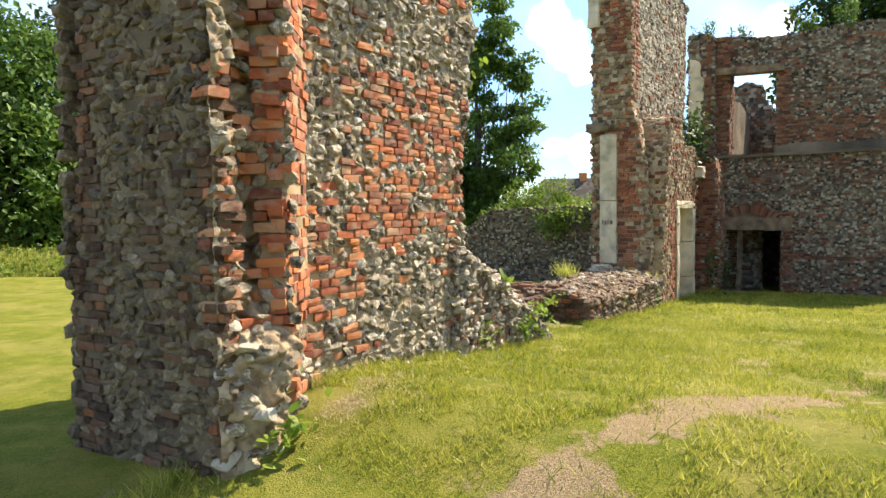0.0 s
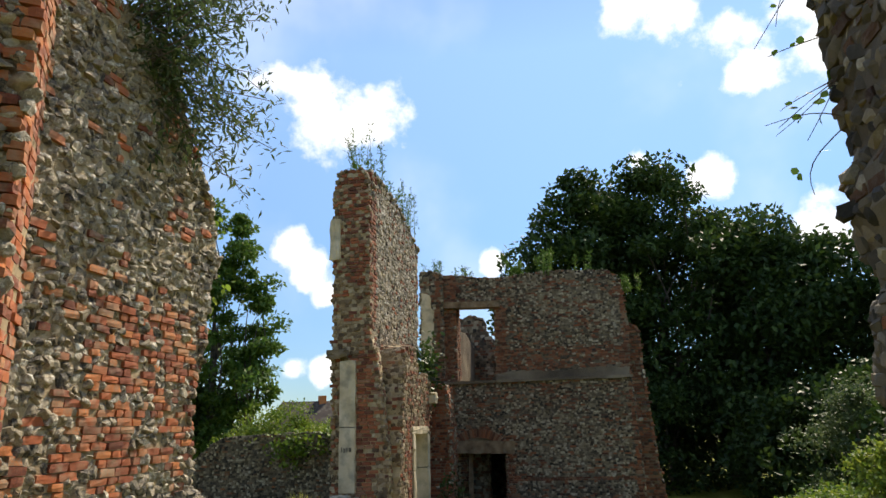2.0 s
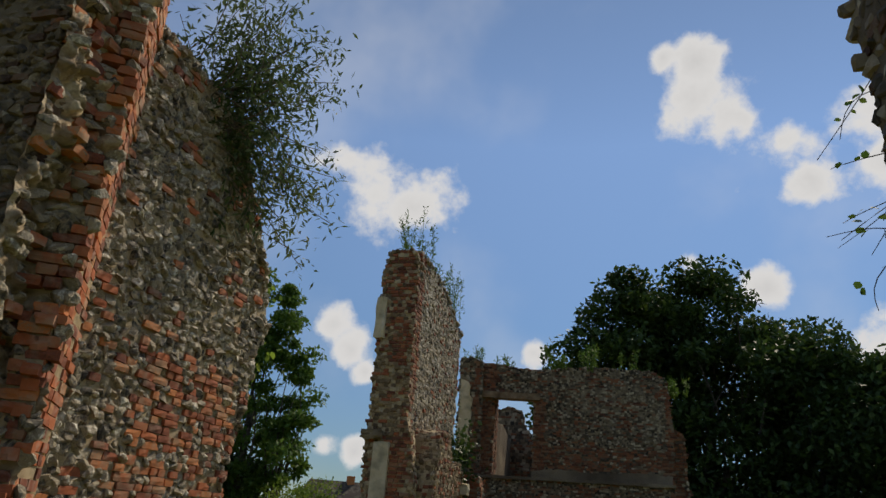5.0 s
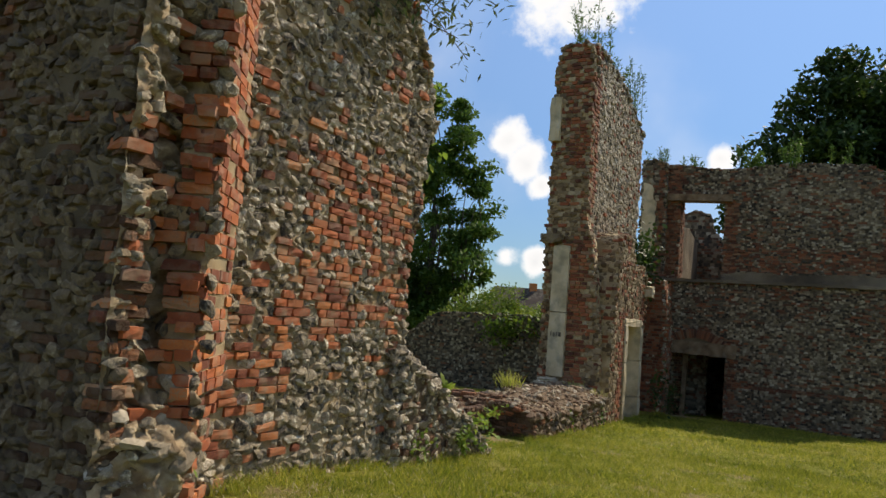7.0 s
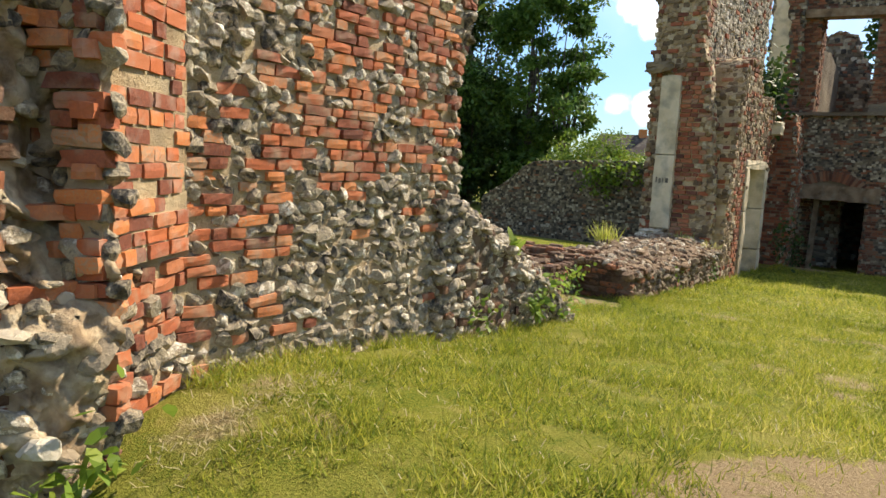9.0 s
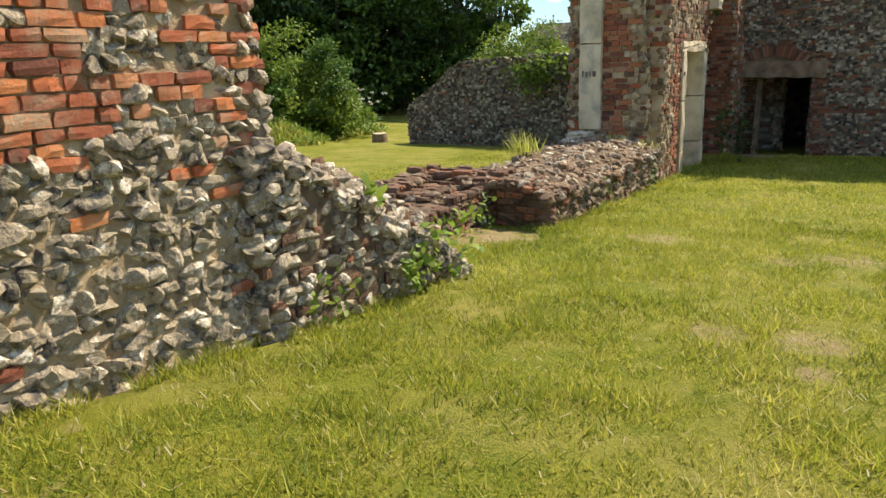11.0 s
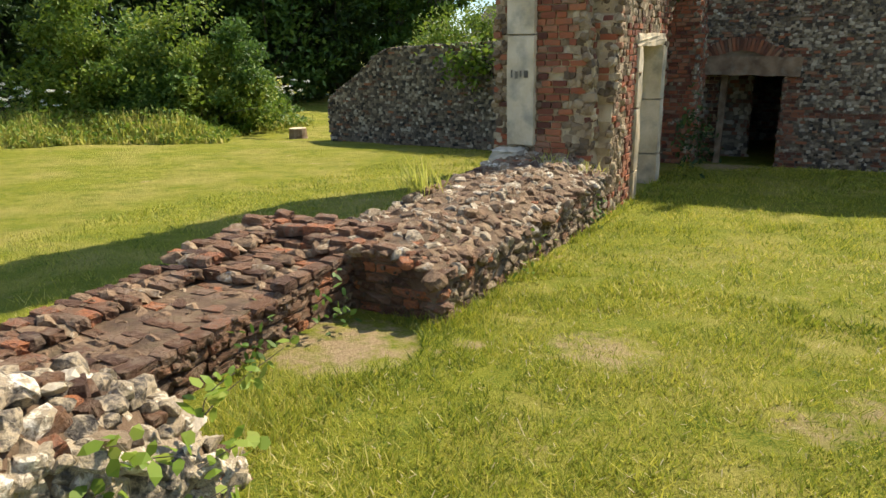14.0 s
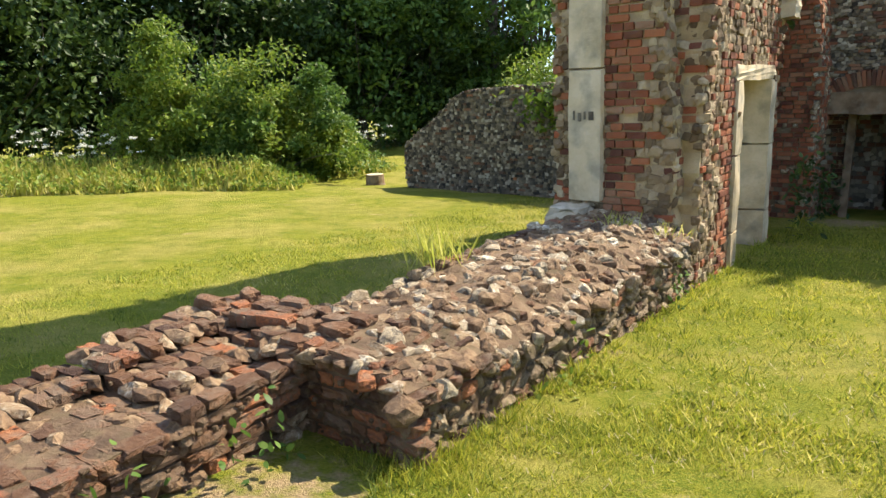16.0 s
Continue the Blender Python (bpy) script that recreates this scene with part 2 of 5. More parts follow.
M = {
    "flint": surface("flint", FLINT, "island", grain=22, blotch=3.0, stain=(0.36, 0.30, 0.20), stain_amount=0.4, rough=(0.35, 0.9), bump=0.9, depth=0.035, spread=1.1, lean=0.55),
    "end_flint": surface("weathered_shaded_flint", ENDFLINT, "island", grain=26, blotch=3.0, stain=(0.24, 0.19, 0.12), stain_amount=0.45, rough=(0.4, 0.9), bump=0.9, depth=0.035, spread=0.9, lean=0.55),
    "end_mortar": surface("weathered_shaded_mortar", [(0.0, (0.10, 0.074, 0.045)), (0.5, (0.185, 0.138, 0.084)), (1.0, (0.29, 0.225, 0.145))], None, grain=60, blotch=2.5, stain=(0.12, 0.10, 0.07), bump=0.9, depth=0.02),
    "brick": surface("red_brick", BRICK, "island", grain=70, blotch=4.0, stain=(0.38, 0.29, 0.19), stain_amount=0.55, bump=0.7, spread=0.35),
    "brick_piece": surface("red_brick_piece", BRICK, "object", grain=70, blotch=4.0, stain=(0.42, 0.36, 0.28), stain_amount=0.4, bump=0.5),
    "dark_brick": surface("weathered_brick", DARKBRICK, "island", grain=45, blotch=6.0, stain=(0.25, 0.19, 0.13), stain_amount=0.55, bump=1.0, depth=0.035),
    "dark_brick_piece": surface("weathered_brick_piece", DARKBRICK, "object", grain=45, blotch=6.0, stain=(0.25, 0.19, 0.13), stain_amount=0.55, bump=1.0, depth=0.035),
    "cap_flint": surface("cap_flint", CAPFLINT, "island", spread=0.9, lean=0.55, depth=0.03, grain=24, blotch=3.0, stain=(0.20, 0.13, 0.08), stain_amount=0.5, bump=0.9),
    "far_flint": surface("dull_shaded_flint", FARFLINT, "island", grain=30, blotch=1.2, stain=(0.20, 0.165, 0.12), stain_amount=0.5, bump=0.5),
    "pale_flint": surface("pale_limewashed_flint", PALEFLINT, "island", grain=30, blotch=1.2, stain=(0.30, 0.25, 0.17), stain_amount=0.5, bump=0.6),
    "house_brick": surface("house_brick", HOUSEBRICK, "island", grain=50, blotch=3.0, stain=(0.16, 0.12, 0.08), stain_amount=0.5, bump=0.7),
    "house_brick_piece": surface("house_brick_piece", HOUSEBRICK, "object", grain=50, blotch=3.0, stain=(0.16, 0.12, 0.08), stain_amount=0.5, bump=0.7),
    "broken_mortar": surface("broken_mortar", [(0.0, (0.22, 0.14, 0.075)), (0.35, (0.42, 0.30, 0.175)), (0.65, (0.60, 0.475, 0.30)), (1.0, (0.74, 0.63, 0.45))], None, grain=28, blotch=5.0, stain=(0.20, 0.14, 0.09), stain_amount=0.7, bump=1.0, depth=0.03),
    "plain_brick": surface("plain_red_brick", PIERBRICK, "island", grain=60, blotch=4.0, stain=(0.20, 0.10, 0.06), stain_amount=0.5, bump=0.7),
    "white_stone": surface("white_stone", [(0.0, (0.36, 0.30, 0.21)), (1.0, (0.62, 0.54, 0.41))], None, grain=25, blotch=4.0, stain=(0.25, 0.22, 0.16), stain_amount=0.5, bump=0.7, depth=0.02),
    "mortar": surface("lime_mortar", [(0.0, (0.28, 0.19, 0.10)), (0.5, (0.47, 0.35, 0.20)), (1.0, (0.62, 0.50, 0.31))], None, grain=60, blotch=2.5, stain=(0.16, 0.14, 0.10), bump=0.9, depth=0.02),
    # dull mortar with that same shade worked into its colour
    "far_mortar": surface("dull_shaded_mortar", [(0.0, (0.09, 0.07, 0.048)), (0.5, (0.17, 0.135, 0.092)), (1.0, (0.26, 0.215, 0.15))], None, grain=30, blotch=1.2, stain=(0.09, 0.075, 0.06), bump=0.9, depth=0.03),
    "rubble": surface("broken_core", [(0.0, (0.22, 0.16, 0.10)), (0.5, (0.42, 0.34, 0.23)), (1.0, (0.58, 0.52, 0.41))], "island", grain=35, blotch=3, stain=(0.22, 0.17, 0.12), bump=0.9, depth=0.02),
    "pier_rubble": surface("brown_rubble", [(0.0, (0.10, 0.066, 0.038)), (0.4, (0.23, 0.16, 0.09)), (0.75, (0.36, 0.265, 0.155)), (1.0, (0.52, 0.42, 0.28))], "island", grain=30, blotch=3, stain=(0.20, 0.14, 0.085), bump=0.9, depth=0.02),
    "stone": surface("clunch_stone", [(0.0, (0.36, 0.28, 0.17)), (0.5, (0.57, 0.47, 0.31)), (1.0, (0.68, 0.58, 0.42))], None, grain=25, blotch=2.0, stain=(0.20, 0.19, 0.15), stain_amount=0.6, bump=0.5, depth=0.02),
    "earth": surface("mossy_earth_mortar", [(0.0, (0.065, 0.04, 0.024)), (0.5, (0.135, 0.085, 0.05)), (1.0, (0.22, 0.15, 0.09))], None, grain=45, blotch=5, stain=(0.10, 0.09, 0.04), bump=1.0, depth=0.02),
    "oak": surface("old_oak", [(0.0, (0.09, 0.058, 0.034)), (0.5, (0.19, 0.128, 0.075)), (1.0, (0.29, 0.205, 0.13))], None, grain=30, blotch=4, bump=0.8),
    "bark": surface("bark", [(0.0, (0.03, 0.025, 0.02)), (0.5, (0.08, 0.065, 0.05)), (1.0, (0.15, 0.13, 0.1))], None, grain=12, blotch=2, bump=1.0, depth=0.03),
    "tile": surface("roof_tile", [(0.0, (0.04, 0.03, 0.027)), (1.0, (0.075, 0.055, 0.045))], None, grain=6, blotch=1.0),
    "soil": surface("dry_soil", [(0.0, (0.13, 0.085, 0.05)), (0.5, (0.26, 0.185, 0.115)), (1.0, (0.38, 0.29, 0.19))], None, grain=40, blotch=4, bump=0.8, depth=0.02),
}


def leaf_material(name, stops, glow=0.35):
    m = bpy.data.materials.new(name)
    m.use_nodes = True
    nt = m.node_tree
    N, L = nt.nodes.new, nt.links.new
    b = nt.nodes["Principled BSDF"]
    g = N("ShaderNodeNewGeometry")
    r = ramp_node(nt, stops)
    nz = N("ShaderNodeTexNoise")
    nz.inputs["Scale"].default_value = 0.7
    L(g.outputs["Position"], nz.inputs["Vector"])
    a = N("ShaderNodeMath")
    a.operation = "MULTIPLY_ADD"
    L(nz.outputs["Fac"], a.inputs[0])
    a.inputs[1].default_value = 0.8
    s2 = N("ShaderNodeMath")
    s2.operation = "MULTIPLY_ADD"
    L(g.outputs["Random Per Island"], s2.inputs[0])
    s2.inputs[1].default_value, s2.inputs[2].default_value = 0.6, -0.2
    L(s2.outputs[0], a.inputs[2])
    L(a.outputs[0], r.inputs["Fac"])
    L(r.outputs["Color"], b.inputs["Base Color"])
    b.inputs["Roughness"].default_value = 0.55
    b.inputs["Specular IOR Level"].default_value = 0.3
    tr = N("ShaderNodeBsdfTranslucent")
    L(r.outputs["Color"], tr.inputs["Color"])
    mx = N("ShaderNodeMixShader")
    mx.inputs["Fac"].default_value = glow
    L(b.outputs["BSDF"], mx.inputs[1])
    L(tr.outputs["BSDF"], mx.inputs[2])
    L(mx.outputs["Shader"], nt.nodes["Material Output"].inputs["Surface"])
    return m


M["leaf_dark"] = leaf_material("dark_foliage", [(0.0, (0.013, 0.032, 0.008)), (0.5, (0.038, 0.075, 0.016)), (1.0, (0.10, 0.155, 0.029))], 0.25)
M["leaf_mid"] = leaf_material("foliage", [(0.0, (0.04, 0.085, 0.015)), (0.5, (0.09, 0.17, 0.03)), (1.0, (0.19, 0.27, 0.05))], 0.35)
M["leaf_bright"] = leaf_material("bright_foliage", [(0.0, (0.07, 0.13, 0.018)), (0.5, (0.155, 0.235, 0.03)), (1.0, (0.30, 0.33, 0.055))], 0.4)
M["leaf_fresh"] = leaf_material("fresh_leaves", [(0.0, (0.10, 0.18, 0.022)), (0.5, (0.20, 0.30, 0.04)), (1.0, (0.36, 0.40, 0.07))], 0.5)
M["leaf_willow"] = leaf_material("grey_green_foliage", [(0.0, (0.04, 0.075, 0.025)), (0.5, (0.09, 0.13, 0.05)), (1.0, (0.17, 0.21, 0.09))], 0.35)
M["grass_blade"] = leaf_material("grass_blades", [(0.0, (0.04, 0.085, 0.009)), (0.2, (0.11, 0.16, 0.017)), (0.45, (0.27, 0.31, 0.033)), (0.72, (0.46, 0.43, 0.065)), (1.0, (0.72, 0.62, 0.28))], 0.5)
M["meadow"] = leaf_material("meadow_grass", [(0.0, (0.24, 0.29, 0.04)), (0.5, (0.40, 0.41, 0.08)), (1.0, (0.62, 0.54, 0.24))], 0.6)
M["blossom"] = leaf_material("white_blossom", [(0.0, (0.6, 0.6, 0.52)), (1.0, (0.8, 0.8, 0.74))], 0.3)
M["straw"] = leaf_material("dry_straw", [(0.0, (0.28, 0.23, 0.10)), (1.0, (0.52, 0.45, 0.26))], 0.3)
M["twig"] = surface("twig", [(0.0, (0.07, 0.05, 0.035)), (1.0, (0.17, 0.13, 0.09))], None, grain=20)
from mathutils import geometry

# ---------------------------------------------------------------- plan: s runs along the old front, n to its courtyard side
P0 = Vector((2.18, 9.9, 0))
US, VN = Vector((0.527, 0.85, 0)), Vector((0.85, -0.527, 0))
RNG = random.Random(5)


def W(s, n, z=0.0):
    return P0 + US * s + VN * n + Vector((0, 0, z))


def plan(x, y):
    d = Vector((x, y, 0)) - P0
    return d.dot(US), d.dot(VN)


G_S = [-60, -7.4, -6.95, -6.3, -5.8, -5.2, -4.4, -3.6, -2.5, -1.6, -0.5, 0.5, 5, 9.8, 11, 20, 60, 400]
G_Z = [0.05, 0.0, 0.06, 0.3, 0.36, 0.32, 0.22, 0.11, 0.06, -0.03, -0.1, -0.2, -0.42, -0.68, -0.85, -1.1, -1.6, -2.0]


def ground_z(x, y):
    s, n = plan(x, y)
    z = float(np.interp(s, G_S, G_Z))
    if n < 0.2 and z > -0.1:
        k = min(1.0, max(0.0, (n + 0.9) / 1.1))
        z = z * k + (-0.1 + 0.1 * max(0, min(1, (-s) / 7))) * (1 - k)
    z += 0.03 * noise.noise((x * 0.5, y * 0.5, 0.3)) + 0.012 * noise.noise((x * 2.2, y * 2.2, 4.0))
    far = math.hypot(x - 3, y - 8)
    if far > 22:
        z += 0.4 * min(1, (far - 22) / 30) * noise.noise((x * 0.04, y * 0.04, 9.0))
    return z


def part(name, bm, material, parent=None, label="", smooth=False):
    me = bpy.data.meshes.new(name)
    bm.to_mesh(me)
    bm.free()
    me.materials.append(material)
    if smooth:
        me.polygons.foreach_set("use_smooth", [True] * len(me.polygons))
    ob = new(name, me)
    ob.parent = parent
    if label:
        tagged(ob, label)
    return ob


def mesh_part(name, verts, faces, material, parent=None, label="", smooth=False, kind=""):
    """A mesh from numpy arrays: verts (n, 3), faces (m, k)."""
    verts, faces = np.asarray(verts, dtype=np.float32), np.asarray(faces, dtype=np.int32)
    me = bpy.data.meshes.new(name)
    k = faces.shape[1]
    me.vertices.add(len(verts))
    me.vertices.foreach_set("co", verts.ravel())
    me.loops.add(faces.size)
    me.loops.foreach_set("vertex_index", faces.ravel())
    me.polygons.add(len(faces))
    me.polygons.foreach_set("loop_start", np.arange(0, faces.size, k, dtype=np.int32))
    me.polygons.foreach_set("loop_total", np.full(len(faces), k, dtype=np.int32))
    me.polygons.foreach_set("use_smooth", np.full(len(faces), bool(smooth)))
    me.update(calc_edges=True)
    me.materials.append(material)
    ob = new(name, me)
    ob.parent = parent
    return tagged(ob, label, kind=kind)


def thing(name, label, category, kind="", group=""):
    return tagged(new(name), label, category, group, kind)


# ---- masonry pieces
def lump_template(cuts):
    bm = bmesh.new()
    bmesh.ops.create_cube(bm, size=1.0)
    bmesh.ops.subdivide_edges(bm, edges=bm.edges[:], cuts=cuts, use_grid_fill=True)
    bm.verts.index_update()
    v = np.array([p.co[:] for p in bm.verts])
    f = np.array([[p.index for p in q.verts] for q in bm.faces])
    bm.free()
    return v, f


COARSE, FINE = lump_template(1), lump_template(2)
NPR = np.random.RandomState(3)


def lump(template, roundness, rough, bumps=0.0):
    """A shape of about unit size between a block and a ball, with uneven corners and, where asked, knobs and hollows."""
    tv, tf = template
    ln = np.linalg.norm(tv, axis=1, keepdims=True)
    v = tv * (1 - roundness) + tv / ln * 0.58 * roundness
    if bumps:
        off = NPR.uniform(0, 60, 3)
        for k, p in enumerate(v.copy()):
            d = noise.noise(Vector(p * 1.9 + off)) * bumps + noise.noise(Vector(p * 4.5 + off)) * bumps * 0.45
            v[k] = p * (1 + d)
    return v + NPR.normal(0, rough, v.shape), tf



def nodule(level, planes, depth):
    """A broken flint: a ball struck flat on several sides, with sharp edges between the faces."""
    bm = bmesh.new()
    bmesh.ops.create_icosphere(bm, subdivisions=level, radius=0.62)
    bm.verts.index_update()
    v = np.array([p.co[:] for p in bm.verts])
    f = np.array([[p.index for p in q.verts] for q in bm.faces])
    bm.free()
    v = np.sign(v) * np.abs(v / 0.62) ** 0.8 * 0.58
    off = NPR.uniform(0, 60, 3)
    v = np.array([p * (1 + 0.25 * noise.noise(Vector(p * 2.2 + off))) for p in v])
    for _ in range(planes):
        d = NPR.normal(size=3)
        d /= np.linalg.norm(d)
        v -= np.maximum(0, v @ d - NPR.uniform(*depth))[:, None] * d
    v += NPR.normal(0, 0.012, v.shape)
    return v / (v.max(axis=0) - v.min(axis=0)) * 1.3, f


FLINTS_FINE = [nodule(2, 9, (0.24, 0.44)) for _ in range(60)]
CHUNKS_FINE = [nodule(2, 9, (0.25, 0.46)) for _ in range(40)]
FLINTS = [lump(COARSE, 0.55, 0.055) for _ in range(24)]
BRICKS = [lump(COARSE, 0.14, 0.02) for _ in range(16)]
WORN_BRICKS = [lump(COARSE, 0.2, 0.02, 0.14) for _ in range(24)]
CHIPS = [lump(COARSE, 0.45, 0.07) for _ in range(20)]
OLD_BRICKS = [lump(FINE, 0.27, 0.022, 0.26) for _ in range(36)]


class Pile:
    """Pieces of one kind, placed one by one and joined at the end."""

    def __init__(self, shapes):
        self.shapes, self.items = shapes, []

    def add(self, p, ex, ey, ez, size):
        self.items.append((RNG.randrange(len(self.shapes)), p, ex * size[0], ey * size[1], ez * size[2]))

    def emit(self, name, material, parent, label="", chosen=None, piece_material=None, piece_name="brick", limit=280, smooth=False):
        singles = []
        if chosen:
            singles = [it for it in self.items if chosen(it[1])][:limit]
        ids = {id(it) for it in singles}
        rest = [it for it in self.items if id(it) not in ids]
        if rest:
            vs = [self.shapes[k][0] @ np.array((ex, ey, ez)) + np.array(p) for k, p, ex, ey, ez in rest]
            size = len(self.shapes[0][0])
            fs = (self.shapes[0][1][None] + (np.arange(len(rest)) * size)[:, None, None]).reshape(-1, self.shapes[0][1].shape[1])
            mesh_part(name, np.concatenate(vs), fs, material, parent, label, smooth, "stuff")
        meshes = {}
        for k, p, ex, ey, ez in singles:
            if k not in meshes:
                me = bpy.data.meshes.new(piece_name)
                me.from_pydata([tuple(q) for q in self.shapes[k][0]], [], [tuple(q) for q in self.shapes[k][1].tolist()])
                me.materials.append(piece_material)
                meshes[k] = me
            ob = new(piece_name, meshes[k])
            ob.parent = parent
            m = Matrix.Identity(4)
            for c, e in enumerate((ex, ey, ez, p)):
                m[0][c], m[1][c], m[2][c] = e
            ob.matrix_basis = m


class Sorter:
    """Hands each piece on to the pile that pick names for its place."""

    def __init__(self, pick):
        self.pick = pick

    def add(self, p, ex, ey, ez, size):
        self.pick(p).add(p, ex, ey, ez, size)


def in_poly(poly, a, z):
    c, j = False, len(poly) - 1
    for i in range(len(poly)):
        (xi, yi), (xj, yj) = poly[i], poly[j]
        if (yi > z) != (yj > z) and a < (xj - xi) * (z - yi) / (yj - yi) + xi:
            c = not c
        j = i
    return c


def ragged(poly, step=0.12, amp=0.04, keep=()):
    """The outline with points every step, shifted at random; edges whose number is in keep stay straight."""
    out = []
    for i, p in enumerate(poly):
        q = poly[(i + 1) % len(poly)]
        ln = math.hypot(q[0] - p[0], q[1] - p[1])
        k = max(1, int(ln / step))
        for j in range(k):
            t = j / k
            x, z = p[0] + (q[0] - p[0]) * t, p[1] + (q[1] - p[1]) * t
            if i not in keep and j:
                x, z = x + RNG.uniform(-amp, amp), z + RNG.uniform(-amp, amp)
            out.append((x, z))
    return out


def lay(flints, bricks, origin, ea, ez, en, inside, a0, a1, z0, z1, brickness, row=0.066, aspect=(0.7, 1.9), proud=0.006, brick_len=0.2, wobble=0.018, thick=0.09, gaps=0.05):
    """Courses of flint and brick on one face. origin + a*ea + z*ez lies on the face, en points out of it."""
    z = z0
    rock = RNG.uniform(0, 50)
    while z < z1:
        h = row * RNG.uniform(0.88, 1.12)
        a = a0 - RNG.uniform(0, row)
        while a < a1:
            br = RNG.random() < brickness(a, z + h / 2)
            w = (brick_len * RNG.choice((0.48, 0.6, 0.9, 1.0)) if br else h * RNG.uniform(*aspect))
            ac, zc = a + w / 2, z + h / 2
            if not br:
                zc += wobble * noise.noise((ac * 5, zc * 5, rock)) * 2
            if inside(ac, zc) and RNG.random() > gaps:
                out = RNG.gauss(proud, 0.005 if br else 0.010) - thick * (0.42 if br else 0.46)
                p = origin + ea * ac + ez * zc + en * out
                if br:
                    t = RNG.gauss(0, 0.025)
                    bricks.add(p, (ea + ez * t).normalized(), en, (ez - ea * t).normalized(), (w - 0.01, thick, min(h, 0.07) * RNG.uniform(0.84, 0.95)))
                else:
                    r = RNG.uniform(-0.35, 0.35)
                    e1 = (ea * math.cos(r) + ez * math.sin(r) + en * RNG.uniform(-0.25, 0.25)).normalized()
                    e2 = (ez - e1 * ez.dot(e1)).normalized()
                    flints.add(p, e1, e1.cross(e2), e2, (w * RNG.uniform(1.02, 1.3), thick * RNG.uniform(0.75, 1.05), h * RNG.uniform(0.98, 1.28)))
            a += w + (0.004 if br else -0.004)
        z += h


def prism(bm, outline, origin, ea, ez, en, thickness, recess=0.016):
    """The mortar core: the outline in (a, z), from just behind the face back by the thickness."""
    pts = [Vector(p) for p in outline]
    flat, _, tris, *_ = geometry.delaunay_2d_cdt(pts, [], [list(range(len(pts)))], 1, 1e-5)
    front = [bm.verts.new(origin + ea * p.x + ez * p.y - en * recess) for p in flat]
    back = [bm.verts.new(origin + ea * p.x + ez * p.y - en * thickness) for p in flat]
    count = {}
    for tri in tris:
        bm.faces.new([front[i] for i in tri])
        bm.faces.new([back[i] for i in reversed(tri)])
        for i, j in zip(tri, tri[1:] + tri[:1]):
            count[(i, j)] = count.get((i, j), 0) + 1
    for i, j in count:
        if (j, i) not in count:
            bm.faces.new((front[j], front[i], back[i], back[j]))


UP = Vector((0, 0, 1))


def masonry(owner, outline, s_or, ea, en, thickness, brickness=lambda a, z: 0.1, piles=None, faces="front rim", row=0.066, rim_from=-9, aspect=(0.75, 1.7), mortar="mortar", thick=0.09, rim_brick=0.1, holes=(), proud=0.006, recess=0.016):
    """A broken wall: core, pieces on its face, on the rim all round and, if asked, on its back."""
    fl, br = piles
    bm = bmesh.new()
    prism(bm, outline, s_or, ea, UP, en, thickness, recess)
    bmesh.ops.triangulate(bm, faces=[f for f in bm.faces if len(f.verts) > 4])
    bmesh.ops.recalc_face_normals(bm, faces=bm.faces[:])
    part("core", bm, M[mortar], owner)
    a0, a1 = min(p[0] for p in outline), max(p[0] for p in outline)
    z0, z1 = min(p[1] for p in outline), max(p[1] for p in outline)

    def inside(a, z):
        return in_poly(outline, a, z) and not any(h[0] < a < h[1] and h[2] < z < h[3] for h in holes)

    if "front" in faces:
        lay(fl, br, s_or, ea, UP, en, inside, a0, a1, z0, z1, brickness, row, aspect, thick=thick, proud=proud)
    if "back" in faces:
        lay(fl, br, s_or - en * thickness, ea, UP, -en, inside, a0, a1, z0, z1, brickness, row, aspect, thick=thick, proud=proud)
    if "rim" in faces:
        n = len(outline)
        area = sum(outline[i][0] * outline[(i + 1) % n][1] - outline[(i + 1) % n][0] * outline[i][1] for i in range(n))
        sign = 1 if area > 0 else -1
        carry = 0.0
        for i in range(n):
            (xa, za), (xb, zb) = outline[i], outline[(i + 1) % n]
            if max(za, zb) < rim_from:
                continue
            ln = math.hypot(xb - xa, zb - za)
            d = (ea * (xb - xa) + UP * (zb - za)) / max(ln, 1e-6)
            nr = (ea * (zb - za) - UP * (xb - xa)) * (sign / max(ln, 1e-6))
            if nr.z < -0.6:
                continue
            carry += ln
            rows = int(carry / row)
            carry -= rows * row
            for r in range(rows):
                lay(fl, br, s_or + ea * xa + UP * za + d * (ln * (r + 0.5) / max(rows, 1)) - d * row / 2, -en, d, nr, lambda a, z: True, 0.02, thickness - 0.04, 0.0, row * 0.8, lambda a, z: rim_brick, row, aspect, thick=thick, proud=proud)


